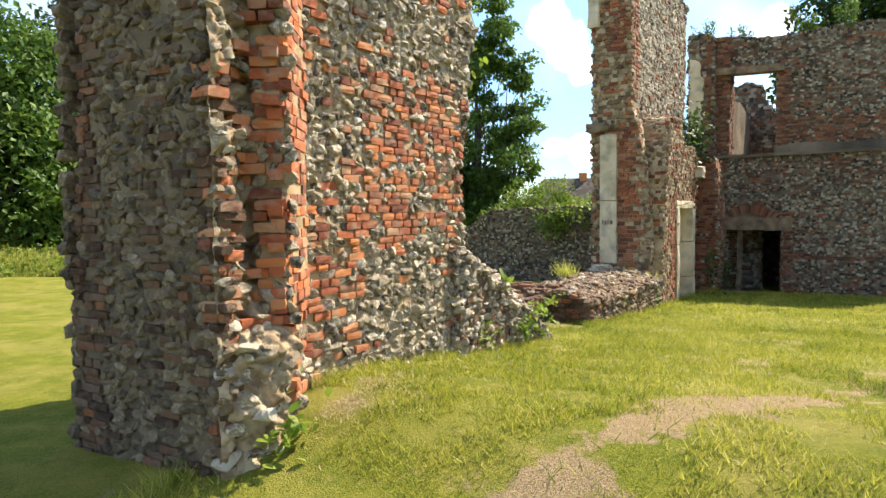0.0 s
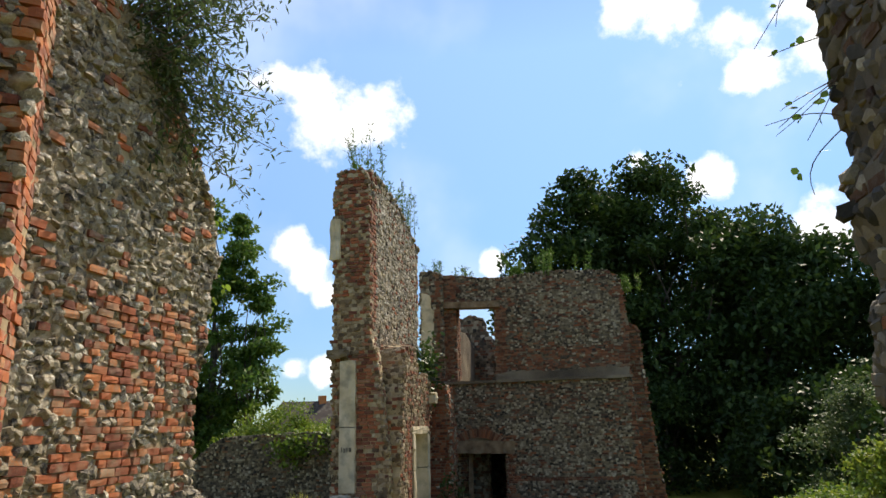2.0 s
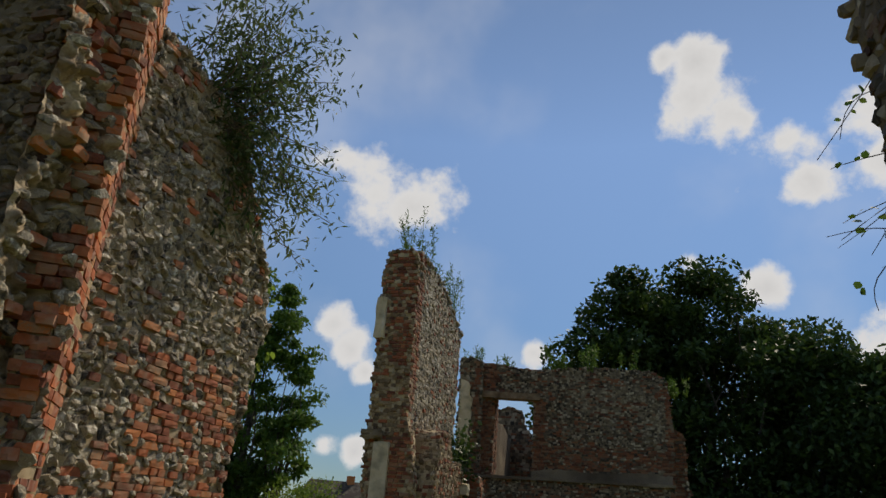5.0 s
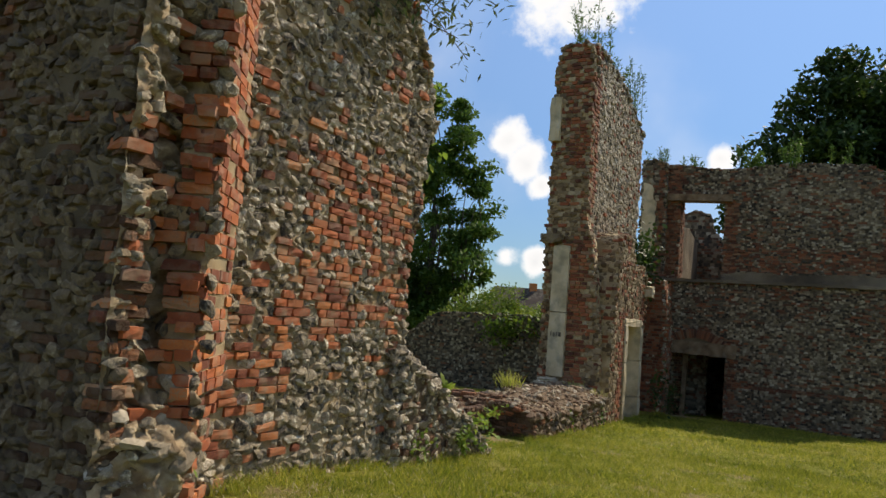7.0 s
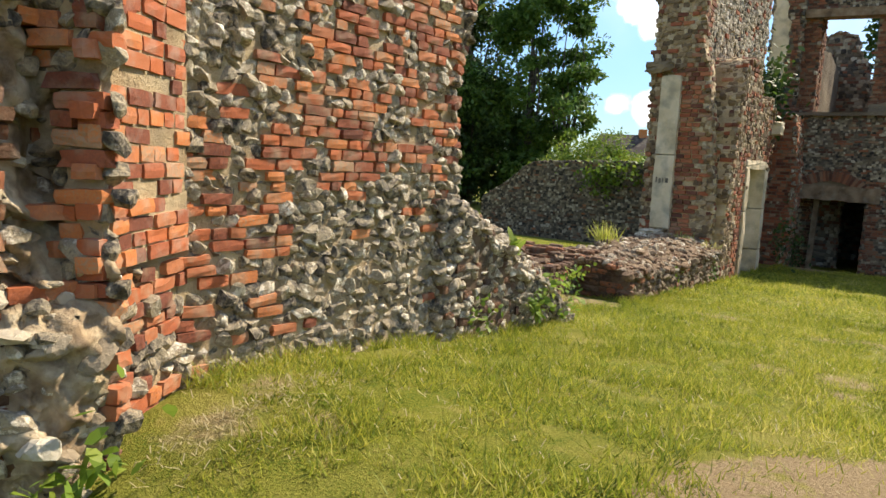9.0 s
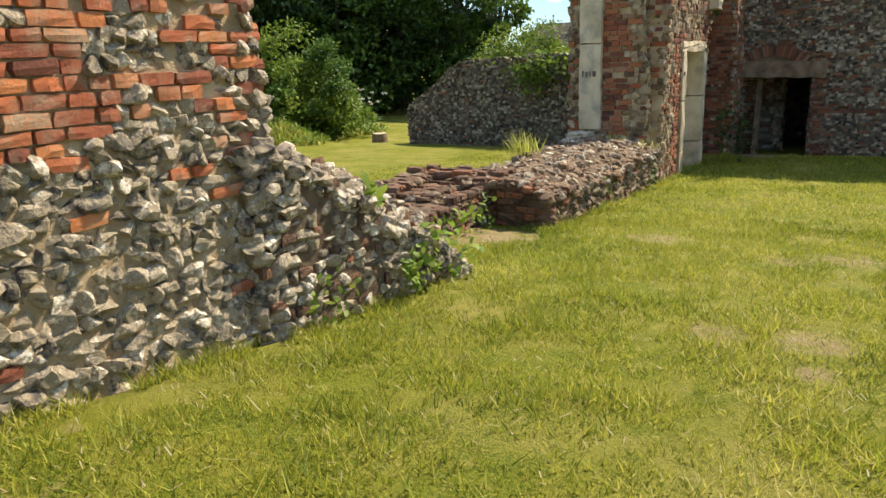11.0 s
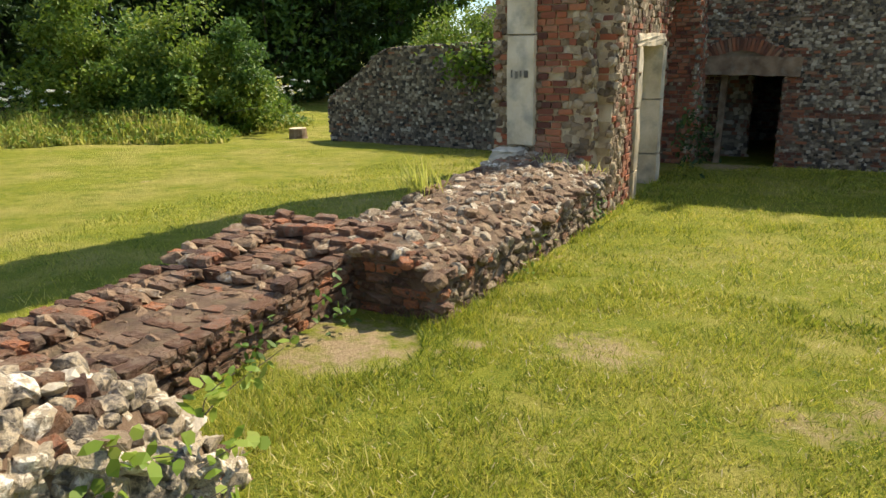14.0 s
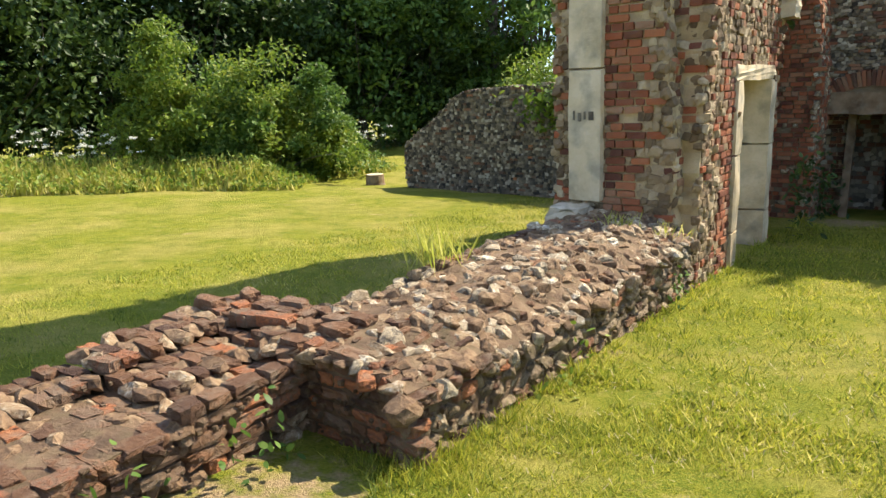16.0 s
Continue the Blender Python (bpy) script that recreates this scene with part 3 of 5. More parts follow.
# ---------------------------------------------------------------- ground
def build_ground():
    xs = np.concatenate([[-900, -500, -250, -120, -70, -45, -32], np.arange(-26, -6, 1.0), np.arange(-6, 14, 0.22), np.arange(14, 30, 1.0), [32, 45, 70, 120, 250, 500, 900]])
    ys = np.concatenate([[-900, -500, -200, -90, -45, -25, -14, -8], np.arange(-5, 22, 0.22), np.arange(22, 46, 1.0), [50, 70, 110, 200, 450, 900]])
    nx, ny = len(xs), len(ys)
    v = np.empty((ny, nx, 3))
    for j, y in enumerate(ys):
        for i, x in enumerate(xs):
            v[j, i] = (x, y, ground_z(x, y))
    idx = np.arange(nx * ny).reshape(ny, nx)
    f = np.stack([idx[:-1, :-1], idx[:-1, 1:], idx[1:, 1:], idx[1:, :-1]], axis=-1).reshape(-1, 4)
    ob = mesh_part("ground", v.reshape(-1, 3), f, M["lawn"], None, "mown summer lawn with dry straw and bare soil patches", True, "structure")
    return tagged(ob, category="ground")


SOIL = [(W(-0.75, -0.3, -0.05), 0.42), (W(-6.2, 0.55, 0.3), 0.17), (W(-5.8, 0.42, 0.33), 0.13), (W(9.6, 0.7, -0.65), 0.6), (W(-0.04, 1.06, -0.1), 0.3), (W(-0.34, 0.35, -0.1), 0.1), (W(-0.54, 2.18, 0), 0.2), (W(-2.72, 2.05, 0.1), 0.14), (W(-2.6, 2.5, 0.1), 0.2), (W(-3.06, 2.5, 0.1), 0.12), (W(-0.23, 2.6, -0.1), 0.3), (W(9.67, -9.35, -0.85), 0.3)]


def lawn_material():
    m = bpy.data.materials.new("lawn")
    m.use_nodes = True
    nt = m.node_tree
    N, L = nt.nodes.new, nt.links.new
    b = nt.nodes["Principled BSDF"]
    g = N("ShaderNodeNewGeometry")

    def nz(scale, detail=6.0):
        n = N("ShaderNodeTexNoise")
        n.inputs["Scale"].default_value, n.inputs["Detail"].default_value, n.inputs["Roughness"].default_value = scale, detail, 0.65
        L(g.outputs["Position"], n.inputs["Vector"])
        return n.outputs["Fac"]

    def span(val, a, b2):
        r = N("ShaderNodeMapRange")
        r.inputs["From Min"].default_value, r.inputs["From Max"].default_value = a, b2
        L(val, r.inputs["Value"])
        return r.outputs["Result"]

    def mix(fac, c1, c2):
        x = N("ShaderNodeMixRGB")
        for sock, val in ((x.inputs["Fac"], fac), (x.inputs["Color1"], c1), (x.inputs["Color2"], c2)):
            if isinstance(val, tuple):
                sock.default_value = (*val, 1)
            else:
                L(val, sock)
        return x.outputs["Color"]

    fine, mid, big = nz(70, 9.0), nz(7), nz(0.8)
    clump = mix(span(nz(3.2), 0.38, 0.62), (0.055, 0.105, 0.010), (0.16, 0.185, 0.016))
    green = mix(span(fine, 0.35, 0.68), clump, (0.25, 0.242, 0.03))
    dry = mix(span(fine, 0.3, 0.7), (0.21, 0.185, 0.04), (0.40, 0.34, 0.11))
    c = mix(span(big, 0.45, 0.75), green, dry)
    c = mix(span(mid, 0.56, 0.75), c, dry)
    soil = mix(span(nz(60), 0.25, 0.75), (0.20, 0.135, 0.07), (0.46, 0.35, 0.20))
    c = mix(span(nz(2.3), 0.64, 0.76), c, soil)
    # the trodden way along the courtyard
    sep = N("ShaderNodeSeparateXYZ")
    L(g.outputs["Position"], sep.inputs[0])
    off = N("ShaderNodeMath")
    off.operation = "MULTIPLY_ADD"
    L(sep.outputs["Y"], off.inputs[0])
    off.inputs[1].default_value = -1.457
    L(sep.outputs["X"], off.inputs[2])
    d = N("ShaderNodeMath")
    d.operation = "ADD"
    L(off.outputs[0], d.inputs[0])
    d.inputs[1].default_value = 4.25
    ab = N("ShaderNodeMath")
    ab.operation = "ABSOLUTE"
    L(d.outputs[0], ab.inputs[0])
    wob = N("ShaderNodeMath")
    wob.operation = "MULTIPLY_ADD"
    L(nz(2.0), wob.inputs[0])
    wob.inputs[1].default_value = 3.2
    L(ab.outputs[0], wob.inputs[2])
    near = span(sep.outputs["Y"], 7.2, 6.2)
    way = N("ShaderNodeMath")
    way.operation = "MULTIPLY"
    L(span(wob.outputs[0], 2.0, 1.8), way.inputs[0])
    L(near, way.inputs[1])
    c = mix(way.outputs[0], c, soil)
    for p, r in SOIL:
        d2 = N("ShaderNodeVectorMath")
        d2.operation = "DISTANCE"
        L(g.outputs["Position"], d2.inputs[0])
        d2.inputs[1].default_value = p
        w2 = N("ShaderNodeMath")
        w2.operation = "MULTIPLY_ADD"
        L(nz(9.0), w2.inputs[0])
        w2.inputs[1].default_value = r * 4.0
        L(d2.outputs["Value"], w2.inputs[2])
        fade = N("ShaderNodeMath")
        fade.operation = "MULTIPLY"
        L(span(w2.outputs[0], r * 3.2, r * 2.2), fade.inputs[0])
        fade.inputs[1].default_value = 1.0 if r > 0.4 else 0.75
        c = mix(fade.outputs[0], c, soil)
    L(c, b.inputs["Base Color"])
    b.inputs["Roughness"].default_value = 0.9
    b.inputs["Specular IOR Level"].default_value = 0.1
    bp = N("ShaderNodeBump")
    bp.inputs["Strength"].default_value, bp.inputs["Distance"].default_value = 0.9, 0.04
    L(fine, bp.inputs["Height"])
    L(bp.outputs["Normal"], b.inputs["Normal"])
    return m


M["lawn"] = lawn_material()
build_ground()


def blot(a, z, scale=2.2, seed=0.0):
    return noise.noise((a * scale, z * scale, seed))


# ---------------------------------------------------------------- the tall near wall with its splayed brick jamb
def near_wall():
    w = thing("wall_1", "tall broken flint and brick wall with a splayed red brick jamb", "ruined wall", "structure")
    ef, eb = Pile(FLINTS_FINE), Pile(WORN_BRICKS)
    fl, br, jb, ch = Pile(FLINTS_FINE), Pile(WORN_BRICKS), Pile(BRICKS), Pile(CHUNKS_FINE)
    # main face on n = 0, in a = s
    o = W(0, 0)
    out = ragged([(-6.0, -0.1), (-3.72, -0.25), (-3.74, 1.25), (-3.78, 2.0), (-3.62, 2.6), (-3.47, 3.3), (-3.6, 3.75), (-4.0, 4.25), (-4.35, 4.7), (-4.65, 5.0), (-5.3, 5.05), (-6.0, 5.1)], 0.13, 0.035, keep=(0, 1, 11))

    def brickness(a, z):
        k = 0.05 + 0.6 * max(0, blot(a, z, 1.5, 7.7))
        if -5.6 < a < -3.7 and 1.3 < z < 2.7:
            k += 0.3 + 0.9 * blot(a, z * 1.6, 2.5, 3.0)
        if a < -5.4 and z < 1.6:
            k += 0.3
        if z < 0.75 or z > 3.0:
            k *= 0.35
        return k

    masonry(w, out, o, US, VN, 1.05, brickness, (fl, br), "front rim", row=0.061, rim_from=1.0, rim_brick=0.12, thick=0.085, proud=0.004, recess=0.014)
    bf, bb = Pile(FLINTS), Pile(BRICKS)
    lay(bf, bb, W(0, -1.05), US, UP, -VN, lambda a, z: in_poly(out, a, z), -6.0, -3.4, -0.2, 5.1, lambda a, z: 0.12, 0.075, (0.8, 1.8), thick=0.08)
    lay(bf, bb, W(0, -1.1), US, UP, -VN, lambda a, z: True, -7.0, -6.0, -0.1, 5.2, lambda a, z: 0.12, 0.075, (0.8, 1.8), thick=0.08)
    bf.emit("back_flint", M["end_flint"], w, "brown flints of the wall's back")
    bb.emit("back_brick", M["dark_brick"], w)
    # the low tail of the wall: a humped mass of rubble, lower towards the courtyard
    def tail(s, n):
        k = float(np.interp(s, [-4.1, -3.79, -3.53, -3.25, -3.05, -2.66, -2.35, -2.12, -1.98], [1.27, 1.18, 1.06, 0.94, 0.82, 0.62, 0.46, 0.24, -0.1]))
        return k - 0.95 * max(0.0, n + 0.02) - 0.25 * max(0.0, -0.3 - n) + 0.03 * noise.noise((s * 4, n * 4, 5.0))

    def lip(s):
        return float(np.interp(s, [-4.3, -3.4, -2.4], [0.0, 0.12, 0.22]))

    bm = bmesh.new()
    cols, rws = [-3.8 + 1.84 * i / 20 for i in range(21)], [0.0, 0.07, 0.16, 0.3, 0.45, 0.6, 0.75]
    grid = [[bm.verts.new(W(s, lip(s) - n, tail(s, lip(s) - n) - 0.015)) for n in rws] for s in cols]
    foot = [[bm.verts.new(W(s, lip(s) - n, -0.6)) for n in (0.0, 0.75)] for s in cols]
    for i in range(20):
        for j in range(6):
            bm.faces.new((grid[i][j], grid[i + 1][j], grid[i + 1][j + 1], grid[i][j + 1]))
        bm.faces.new((foot[i][0], foot[i + 1][0], grid[i + 1][0], grid[i][0]))
        bm.faces.new((grid[i][6], grid[i + 1][6], foot[i + 1][1], foot[i][1]))
    bm.faces.new([foot[20][0], foot[20][1]] + grid[20][::-1])
    bmesh.ops.recalc_face_normals(bm, faces=bm.faces[:])
    part("core", bm, M["earth"], w)
    tb0 = Pile(OLD_BRICKS)
    f1, f2 = W(-4.25, 0.015), W(-2.4, 0.23)
    ef2 = (f2 - f1).normalized()
    lay(fl, tb0, f1, ef2, UP, Vector((ef2.y, -ef2.x, 0)), lambda a, z: z < tail(a - 4.25, lip(a - 4.25)), 0.3, 2.28, -0.2, 1.1, lambda a, z: 0.06, 0.066, (0.9, 1.7), thick=0.09, proud=0.012, gaps=0.0, brick_len=0.11)
    lay(fl, br, W(0, -0.55), US, UP, -VN, lambda a, z: z < tail(a, -0.55), -3.85, -2.0, -0.2, 1.1, lambda a, z: 0.12, 0.075, (0.9, 1.9), thick=0.1)
    tb = Pile(OLD_BRICKS)
    s = -3.8
    while s < -1.96:
        n = lip(s)
        while n > -0.58:
            d = RNG.uniform(0.045, 0.095)
            r = RNG.uniform(0, 3.1)
            e1 = Vector((math.cos(r), math.sin(r), RNG.uniform(-0.4, 0.4))).normalized()
            e3 = (UP - e1 * e1.z).normalized()
            (ch if RNG.random() < 0.2 else tb if RNG.random() < 0.2 else fl).add(W(s + RNG.uniform(-0.03, 0.03), n, tail(s, n) + RNG.uniform(-0.05, 0.0)), e1, e1.cross(e3), e3, (d * RNG.uniform(1, 1.5), d, d * RNG.uniform(0.6, 1.0)))
            n -= d * 0.8
        s += 0.06
    tb.emit("tail_brick", M["dark_brick"], w, "dark weathered bricks of the wall's low tail")
    tb0.emit("tail_face_brick", M["dark_brick"], w, "dark weathered bricks of the wall's low tail")
    # splayed jamb of red brick, standing out from the face
    p1, p2 = W(-6.64, 0.42), W(-5.97, 0.02)
    ej = (p2 - p1).normalized()
    nj = Vector((ej.y, -ej.x, 0))
    ln = (p2 - p1).length
    prof = ragged([(0.09, 0.95), (ln, 0.95), (ln, 5.7), (0.18, 5.7), (0.15, 3.4), (0.27, 3.3), (0.25, 2.6), (0.09, 2.5)], 0.07, 0.02, keep=(0, 1))
    masonry(w, prof, p1, ej, nj, 0.15, lambda a, z: 1.0, (fl, jb), "front", row=0.069, mortar="mortar", proud=0.002, recess=0.002)
    foot = ragged([(0.1, 0.0), (ln, 0.0), (ln, 0.96), (0.09, 0.96)], 0.1, 0.03)
    masonry(w, foot, p1 - nj * 0.03, ej, nj, 0.15, lambda a, z: 0.35 + (0.4 if z > 0.55 else 0) - (0.2 if a < 0.3 else 0), (fl, br), "front", mortar="mortar")
    # broken hollow beside the jamb: a torn face of mortar with shelves and holes, flints and brick ends stuck in it
    def torn(t, z):
        deep = float(np.interp(z, [-0.1, 0.3, 0.62, 0.78, 0.95, 1.25, 1.9, 2.6, 3.4, 5.7], [-0.10, -0.07, -0.10, -0.05, 0.12, 0.24, 0.20, 0.16, 0.13, 0.10]))
        k = deep * math.sin(math.pi * min(1.0, max(0.0, t)) ** 1.9) ** 0.8
        q = Vector((t * 2.6, z * 5.2, 4.0))
        k += 0.11 * noise.noise(q * 0.9) + 0.085 * noise.noise(q * 2.0) + 0.05 * noise.noise(q * 4.3) + 0.022 * noise.noise(q * 9.0)
        shelf = (z * 4.3 + 0.6 * noise.noise((t * 2, z, 8.0))) % 1.0
        k += 0.13 * (shelf - 0.5) * (0.4 + noise.noise((t * 3, z * 1.5, 1.0)))
        k *= min(1.0, 0.3 + 5 * max(0.0, t))
        return W(-7.05 + 0.5 * t + 0.2 * k, 0.335 + 0.03 * t - 0.97 * k, z)

    nt_, nz_ = 34, 340
    grid = np.array([[torn(-0.01 + 1.07 * i / (nt_ - 1), -0.12 + 5.8 * j / (nz_ - 1)) for i in range(nt_)] for j in range(nz_)])
    idx = np.arange(nt_ * nz_).reshape(nz_, nt_)
    quads = np.stack([idx[:-1, :-1], idx[:-1, 1:], idx[1:, 1:], idx[1:, :-1]], axis=-1).reshape(-1, 4)
    mesh_part("torn_mortar", grid.reshape(-1, 3), quads, M["broken_mortar"], w, "pale broken mortar core beside the jamb", True)
    for _ in range(300):
        z, t = RNG.uniform(-0.02, 5.6), RNG.uniform(0.0, 1.0)
        q = torn(t, z)
        d = RNG.uniform(0.03, 0.075) * (1.3 if z < 0.8 and RNG.random() < 0.3 else 1)
        r = RNG.uniform(-0.5, 0.5)
        e1 = (Vector((math.cos(r + 0.9), math.sin(r + 0.9), RNG.uniform(-0.5, 0.5)))).normalized()
        e3 = (UP - e1 * e1.z).normalized()
        pale = RNG.random() < (0.5 if z < 0.9 else 0.2)
        (ch if pale else fl).add(q + US * 0.012 - VN * 0.012, e1, e1.cross(e3), e3, (d * RNG.uniform(1.0, 1.7), d, d * RNG.uniform(0.6, 1.0)))
    for _ in range(55):
        z, t = RNG.uniform(0.85, 5.5), RNG.uniform(0.4, 1.0)
        q = torn(t, 0.069 * round(z / 0.069))
        r = RNG.gauss(0, 0.12)
        br.add(q + US * 0.035 - VN * 0.02, (US + VN * r).normalized(), (VN - US * r).normalized(), UP, (RNG.uniform(0.07, 0.17), RNG.uniform(0.08, 0.13), 0.058))
    lay(fl, br, p1 + ej * 0.085, -nj, UP, -ej, lambda a, z: True, -0.02, 0.14, 0.1, 5.65, lambda a, z: 0.5, 0.069, (0.7, 1.6), thick=0.1, proud=0.012)
    for i in range(68):
        z = 0.95 + i * 0.069
        if RNG.random() < 0.4:
            q = p1 + ej * RNG.uniform(0.17, 0.24) - nj * RNG.uniform(0.04, 0.1)
            jb.add(Vector((q.x, q.y, z + 0.034)), ej, nj, UP, (RNG.uniform(0.1, 0.22), 0.11, 0.058))
        if 0.95 < z < 1.95 and RNG.random() < 0.85 or RNG.random() < 0.12:
            q = W(-6.97 + RNG.uniform(-0.03, 0.03), 0.28 + RNG.uniform(-0.04, 0.04))
            br.add(Vector((q.x, q.y, z)), US, VN, UP, (RNG.uniform(0.08, 0.16), RNG.uniform(0.1, 0.17), 0.06))
    hollow = ragged([(-6.84, -0.1), (-6.45, -0.1), (-6.45, 5.7), (-6.84, 5.5)], 0.1, 0.03)
    masonry(w, hollow, W(0, -0.1), US, VN, 1.0, lambda a, z: 0.25, (fl, br), "", mortar="mortar")
    fill = [(-6.5, -0.1), (-5.98, -0.1), (-5.98, 5.75), (-6.5, 5.7)]
    masonry(w, fill, W(0, -0.02), US, VN, 1.0, lambda a, z: 0.2, (fl, br), "", mortar="mortar")
    # end face, looking back along the front
    eo = W(-7.04, -1.1)
    end = ragged([(0.06, -0.15), (1.41, -0.15), (1.44, 0.8), (1.43, 1.8), (1.38, 2.4), (1.4, 3.4), (1.38, 5.6), (0.28, 5.2), (0.24, 2.5), (0.11, 1.2)], 0.1, 0.02, keep=(0,))
    # darker flint, brick and mortar colours here carry the end's shade as well
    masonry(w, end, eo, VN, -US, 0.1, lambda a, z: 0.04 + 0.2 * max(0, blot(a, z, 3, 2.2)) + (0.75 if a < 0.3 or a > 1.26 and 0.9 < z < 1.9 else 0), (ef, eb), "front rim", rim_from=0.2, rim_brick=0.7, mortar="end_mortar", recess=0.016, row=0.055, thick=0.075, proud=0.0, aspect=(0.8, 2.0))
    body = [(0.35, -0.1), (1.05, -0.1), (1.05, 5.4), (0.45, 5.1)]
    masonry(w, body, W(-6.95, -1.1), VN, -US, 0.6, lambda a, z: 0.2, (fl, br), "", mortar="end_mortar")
    ef.emit("end_flint", M["end_flint"], w, "weathered brown-grey flints of the wall's end, darkened for its shade")
    eb.emit("end_brick", M["dark_brick"], w, "weathered bricks at the wall's end, darkened for its shade")
    fl.emit("flint", M["flint"], w, "grey and cream knapped flints set in mortar")
    ch.emit("rubble", M["rubble"], w, "broken pale mortar and stone core")
    br.emit("brick_patch", M["brick"], w, "old red bricks among the flint")
    jb.emit("jamb_brick", M["brick"], w, "worn orange brick jamb", chosen=lambda p: 0.9 < p.z < 3.9, piece_material=M["brick_piece"], limit=290)


near_wall()


# ---------------------------------------------------------------- low stub of wall
def low_wall():
    w = thing("wall_2", "low ruined flint and brick wall with rough cap", "ruined wall", "structure")
    capf, fl, br, cap, ob = Pile(FLINTS_FINE), Pile(FLINTS_FINE), Pile(OLD_BRICKS), Pile(CHUNKS_FINE), Pile(OLD_BRICKS)

    def top(s, n):
        """Height of the cap of the long stub."""
        e = max(0.0, min(1.0, -n / 0.35))
        k = 0.13 + 0.08 * (s < 0.6) + 0.22 * e * (0.45 + 0.55 * max(0, min(1, (s + 0.2) / 1.6))) - 0.03 * max(0, s - 3)
        return k + 0.04 * noise.noise((s * 3, n * 3, 2.0))

    # core of the long stub, as a humped block
    bm = bmesh.new()
    cols = [(-0.1 + 4.1 * i / 26) for i in range(27)]
    rows = [0.0, -0.12, -0.3, -0.5, -0.7, -0.86, -0.98]
    grid = [[bm.verts.new(W(s, n - 0.012 * (j == 0), top(s, n) - 0.004)) for j, n in enumerate(rows)] for s in cols]
    foot = [[bm.verts.new(W(s, n, -0.75)) for n in (rows[0] - 0.012, rows[-1])] for s in cols]
    for i in range(26):
        for j in range(6):
            bm.faces.new((grid[i][j], grid[i + 1][j], grid[i + 1][j + 1], grid[i][j + 1]))
        bm.faces.new((foot[i][0], foot[i + 1][0], grid[i + 1][0], grid[i][0]))
        bm.faces.new((grid[i][6], grid[i + 1][6], foot[i + 1][1], foot[i][1]))
    bm.faces.new([foot[0][1]] + [foot[0][0]] + grid[0])
    bmesh.ops.recalc_face_normals(bm, faces=bm.faces[:])
    part("core", bm, M["earth"], w)
    lay(fl, br, W(0, 0), US, UP, VN, lambda a, z: z < top(a, 0) - 0.02 and z > -0.5, -0.08, 4.0, -0.5, 0.36, lambda a, z: 0.12 + (0.3 if z > 0.05 else 0) * (a < 1.6), row=0.072, aspect=(0.9, 2.0), thick=0.1)
    lay(ob, ob, W(-0.1, 0), -VN, UP, -US, lambda a, z: z < top(0, -a) - 0.01, 0.0, 0.95, -0.3, 0.4, lambda a, z: 1.0, row=0.068, thick=0.12)
    lay(fl, br, W(0, -0.98), US, UP, -VN, lambda a, z: z < top(a, -0.9), -0.08, 4.0, -0.6, 0.4, lambda a, z: 0.3, row=0.075)
    s = -0.12
    while s < 4.0:
        n = 0.0
        while n > -0.98:
            d = RNG.uniform(0.045, 0.105)
            r = RNG.uniform(0, 3.1)
            e1 = Vector((math.cos(r), math.sin(r), RNG.uniform(-0.25, 0.25))).normalized()
            e3 = (UP - e1 * e1.z).normalized()
            ss, nn = s + RNG.uniform(-0.04, 0.04), n + RNG.uniform(-0.03, 0.03)
            pile = (capf if RNG.random() < 0.3 else cap) if RNG.random() < (0.94 if s > 0.5 else 0.65) else ob
            dim = (d * RNG.uniform(1.0, 1.5), d * RNG.uniform(0.8, 1.1), d * RNG.uniform(0.6, 1.0)) if pile is not ob else (0.12, 0.08, 0.055)
            pile.add(W(ss, nn, top(ss, nn) + RNG.uniform(-0.05, -0.02)), e1, e1.cross(e3), e3, dim)
            n -= d * 0.85
        s += 0.06
    # raised inner corner of old bricks
    for i in range(13):
        for j in range(3):
            if RNG.random() < 0.85:
                r = RNG.gauss(0, 0.15)
                e1 = VN * math.cos(r) + US * math.sin(r)
                ob.add(W(0.05 + j * 0.11 + RNG.uniform(-0.03, 0.03), -0.62 - i * 0.085, 0.33 + RNG.uniform(-0.04, 0.03)), e1, UP.cross(e1), UP, (0.14 * RNG.uniform(0.7, 1.5), 0.1, 0.075))
    chip = Pile(CHIPS)
    for _ in range(400):
        s, n = RNG.uniform(-0.1, 4.0), RNG.uniform(-0.98, 0.03)
        z = top(s, min(n, 0)) - 0.005
        if RNG.random() < 0.45:
            n, z = RNG.uniform(-0.01, 0.02), RNG.uniform(-0.3, 0.2)
        elif RNG.random() < 0.25:
            s, n, z = -0.12, RNG.uniform(-0.7, 0), RNG.uniform(-0.25, 0.25)
        if z > top(s, min(n, 0)):
            continue
        d = RNG.uniform(0.012, 0.03)
        chip.add(W(s, n, z), US, VN, UP, (d * RNG.uniform(0.8, 1.6), d, d * RNG.uniform(0.7, 1.1)))
    chip.emit("mortar_crumb", M["earth"], w, "dark crumbling mortar between the stones")
    fl.emit("flint", M["end_flint"], w, "grey flints and brown mortar")
    capf.emit("cap_flint", M["flint"], w, "pale and grey broken flints of the cap")
    cap.emit("cap_stone", M["cap_flint"], w, "rough cap of broken flints")
    br.emit("brick_patch", M["dark_brick"], w, "weathered bricks among flints")
    ob.emit("old_brick", M["dark_brick"], w, "dark weathered red bricks", chosen=lambda p: plan(p.x, p.y)[0] < 0.6, piece_material=M["dark_brick_piece"], limit=280)
    # brick sill of the bay between the stubs
    w = thing("wall_3", "low brick sill wall with worn stepped top", "ruined wall", "structure")
    ob, fl = Pile(OLD_BRICKS), Pile(CHUNKS_FINE)
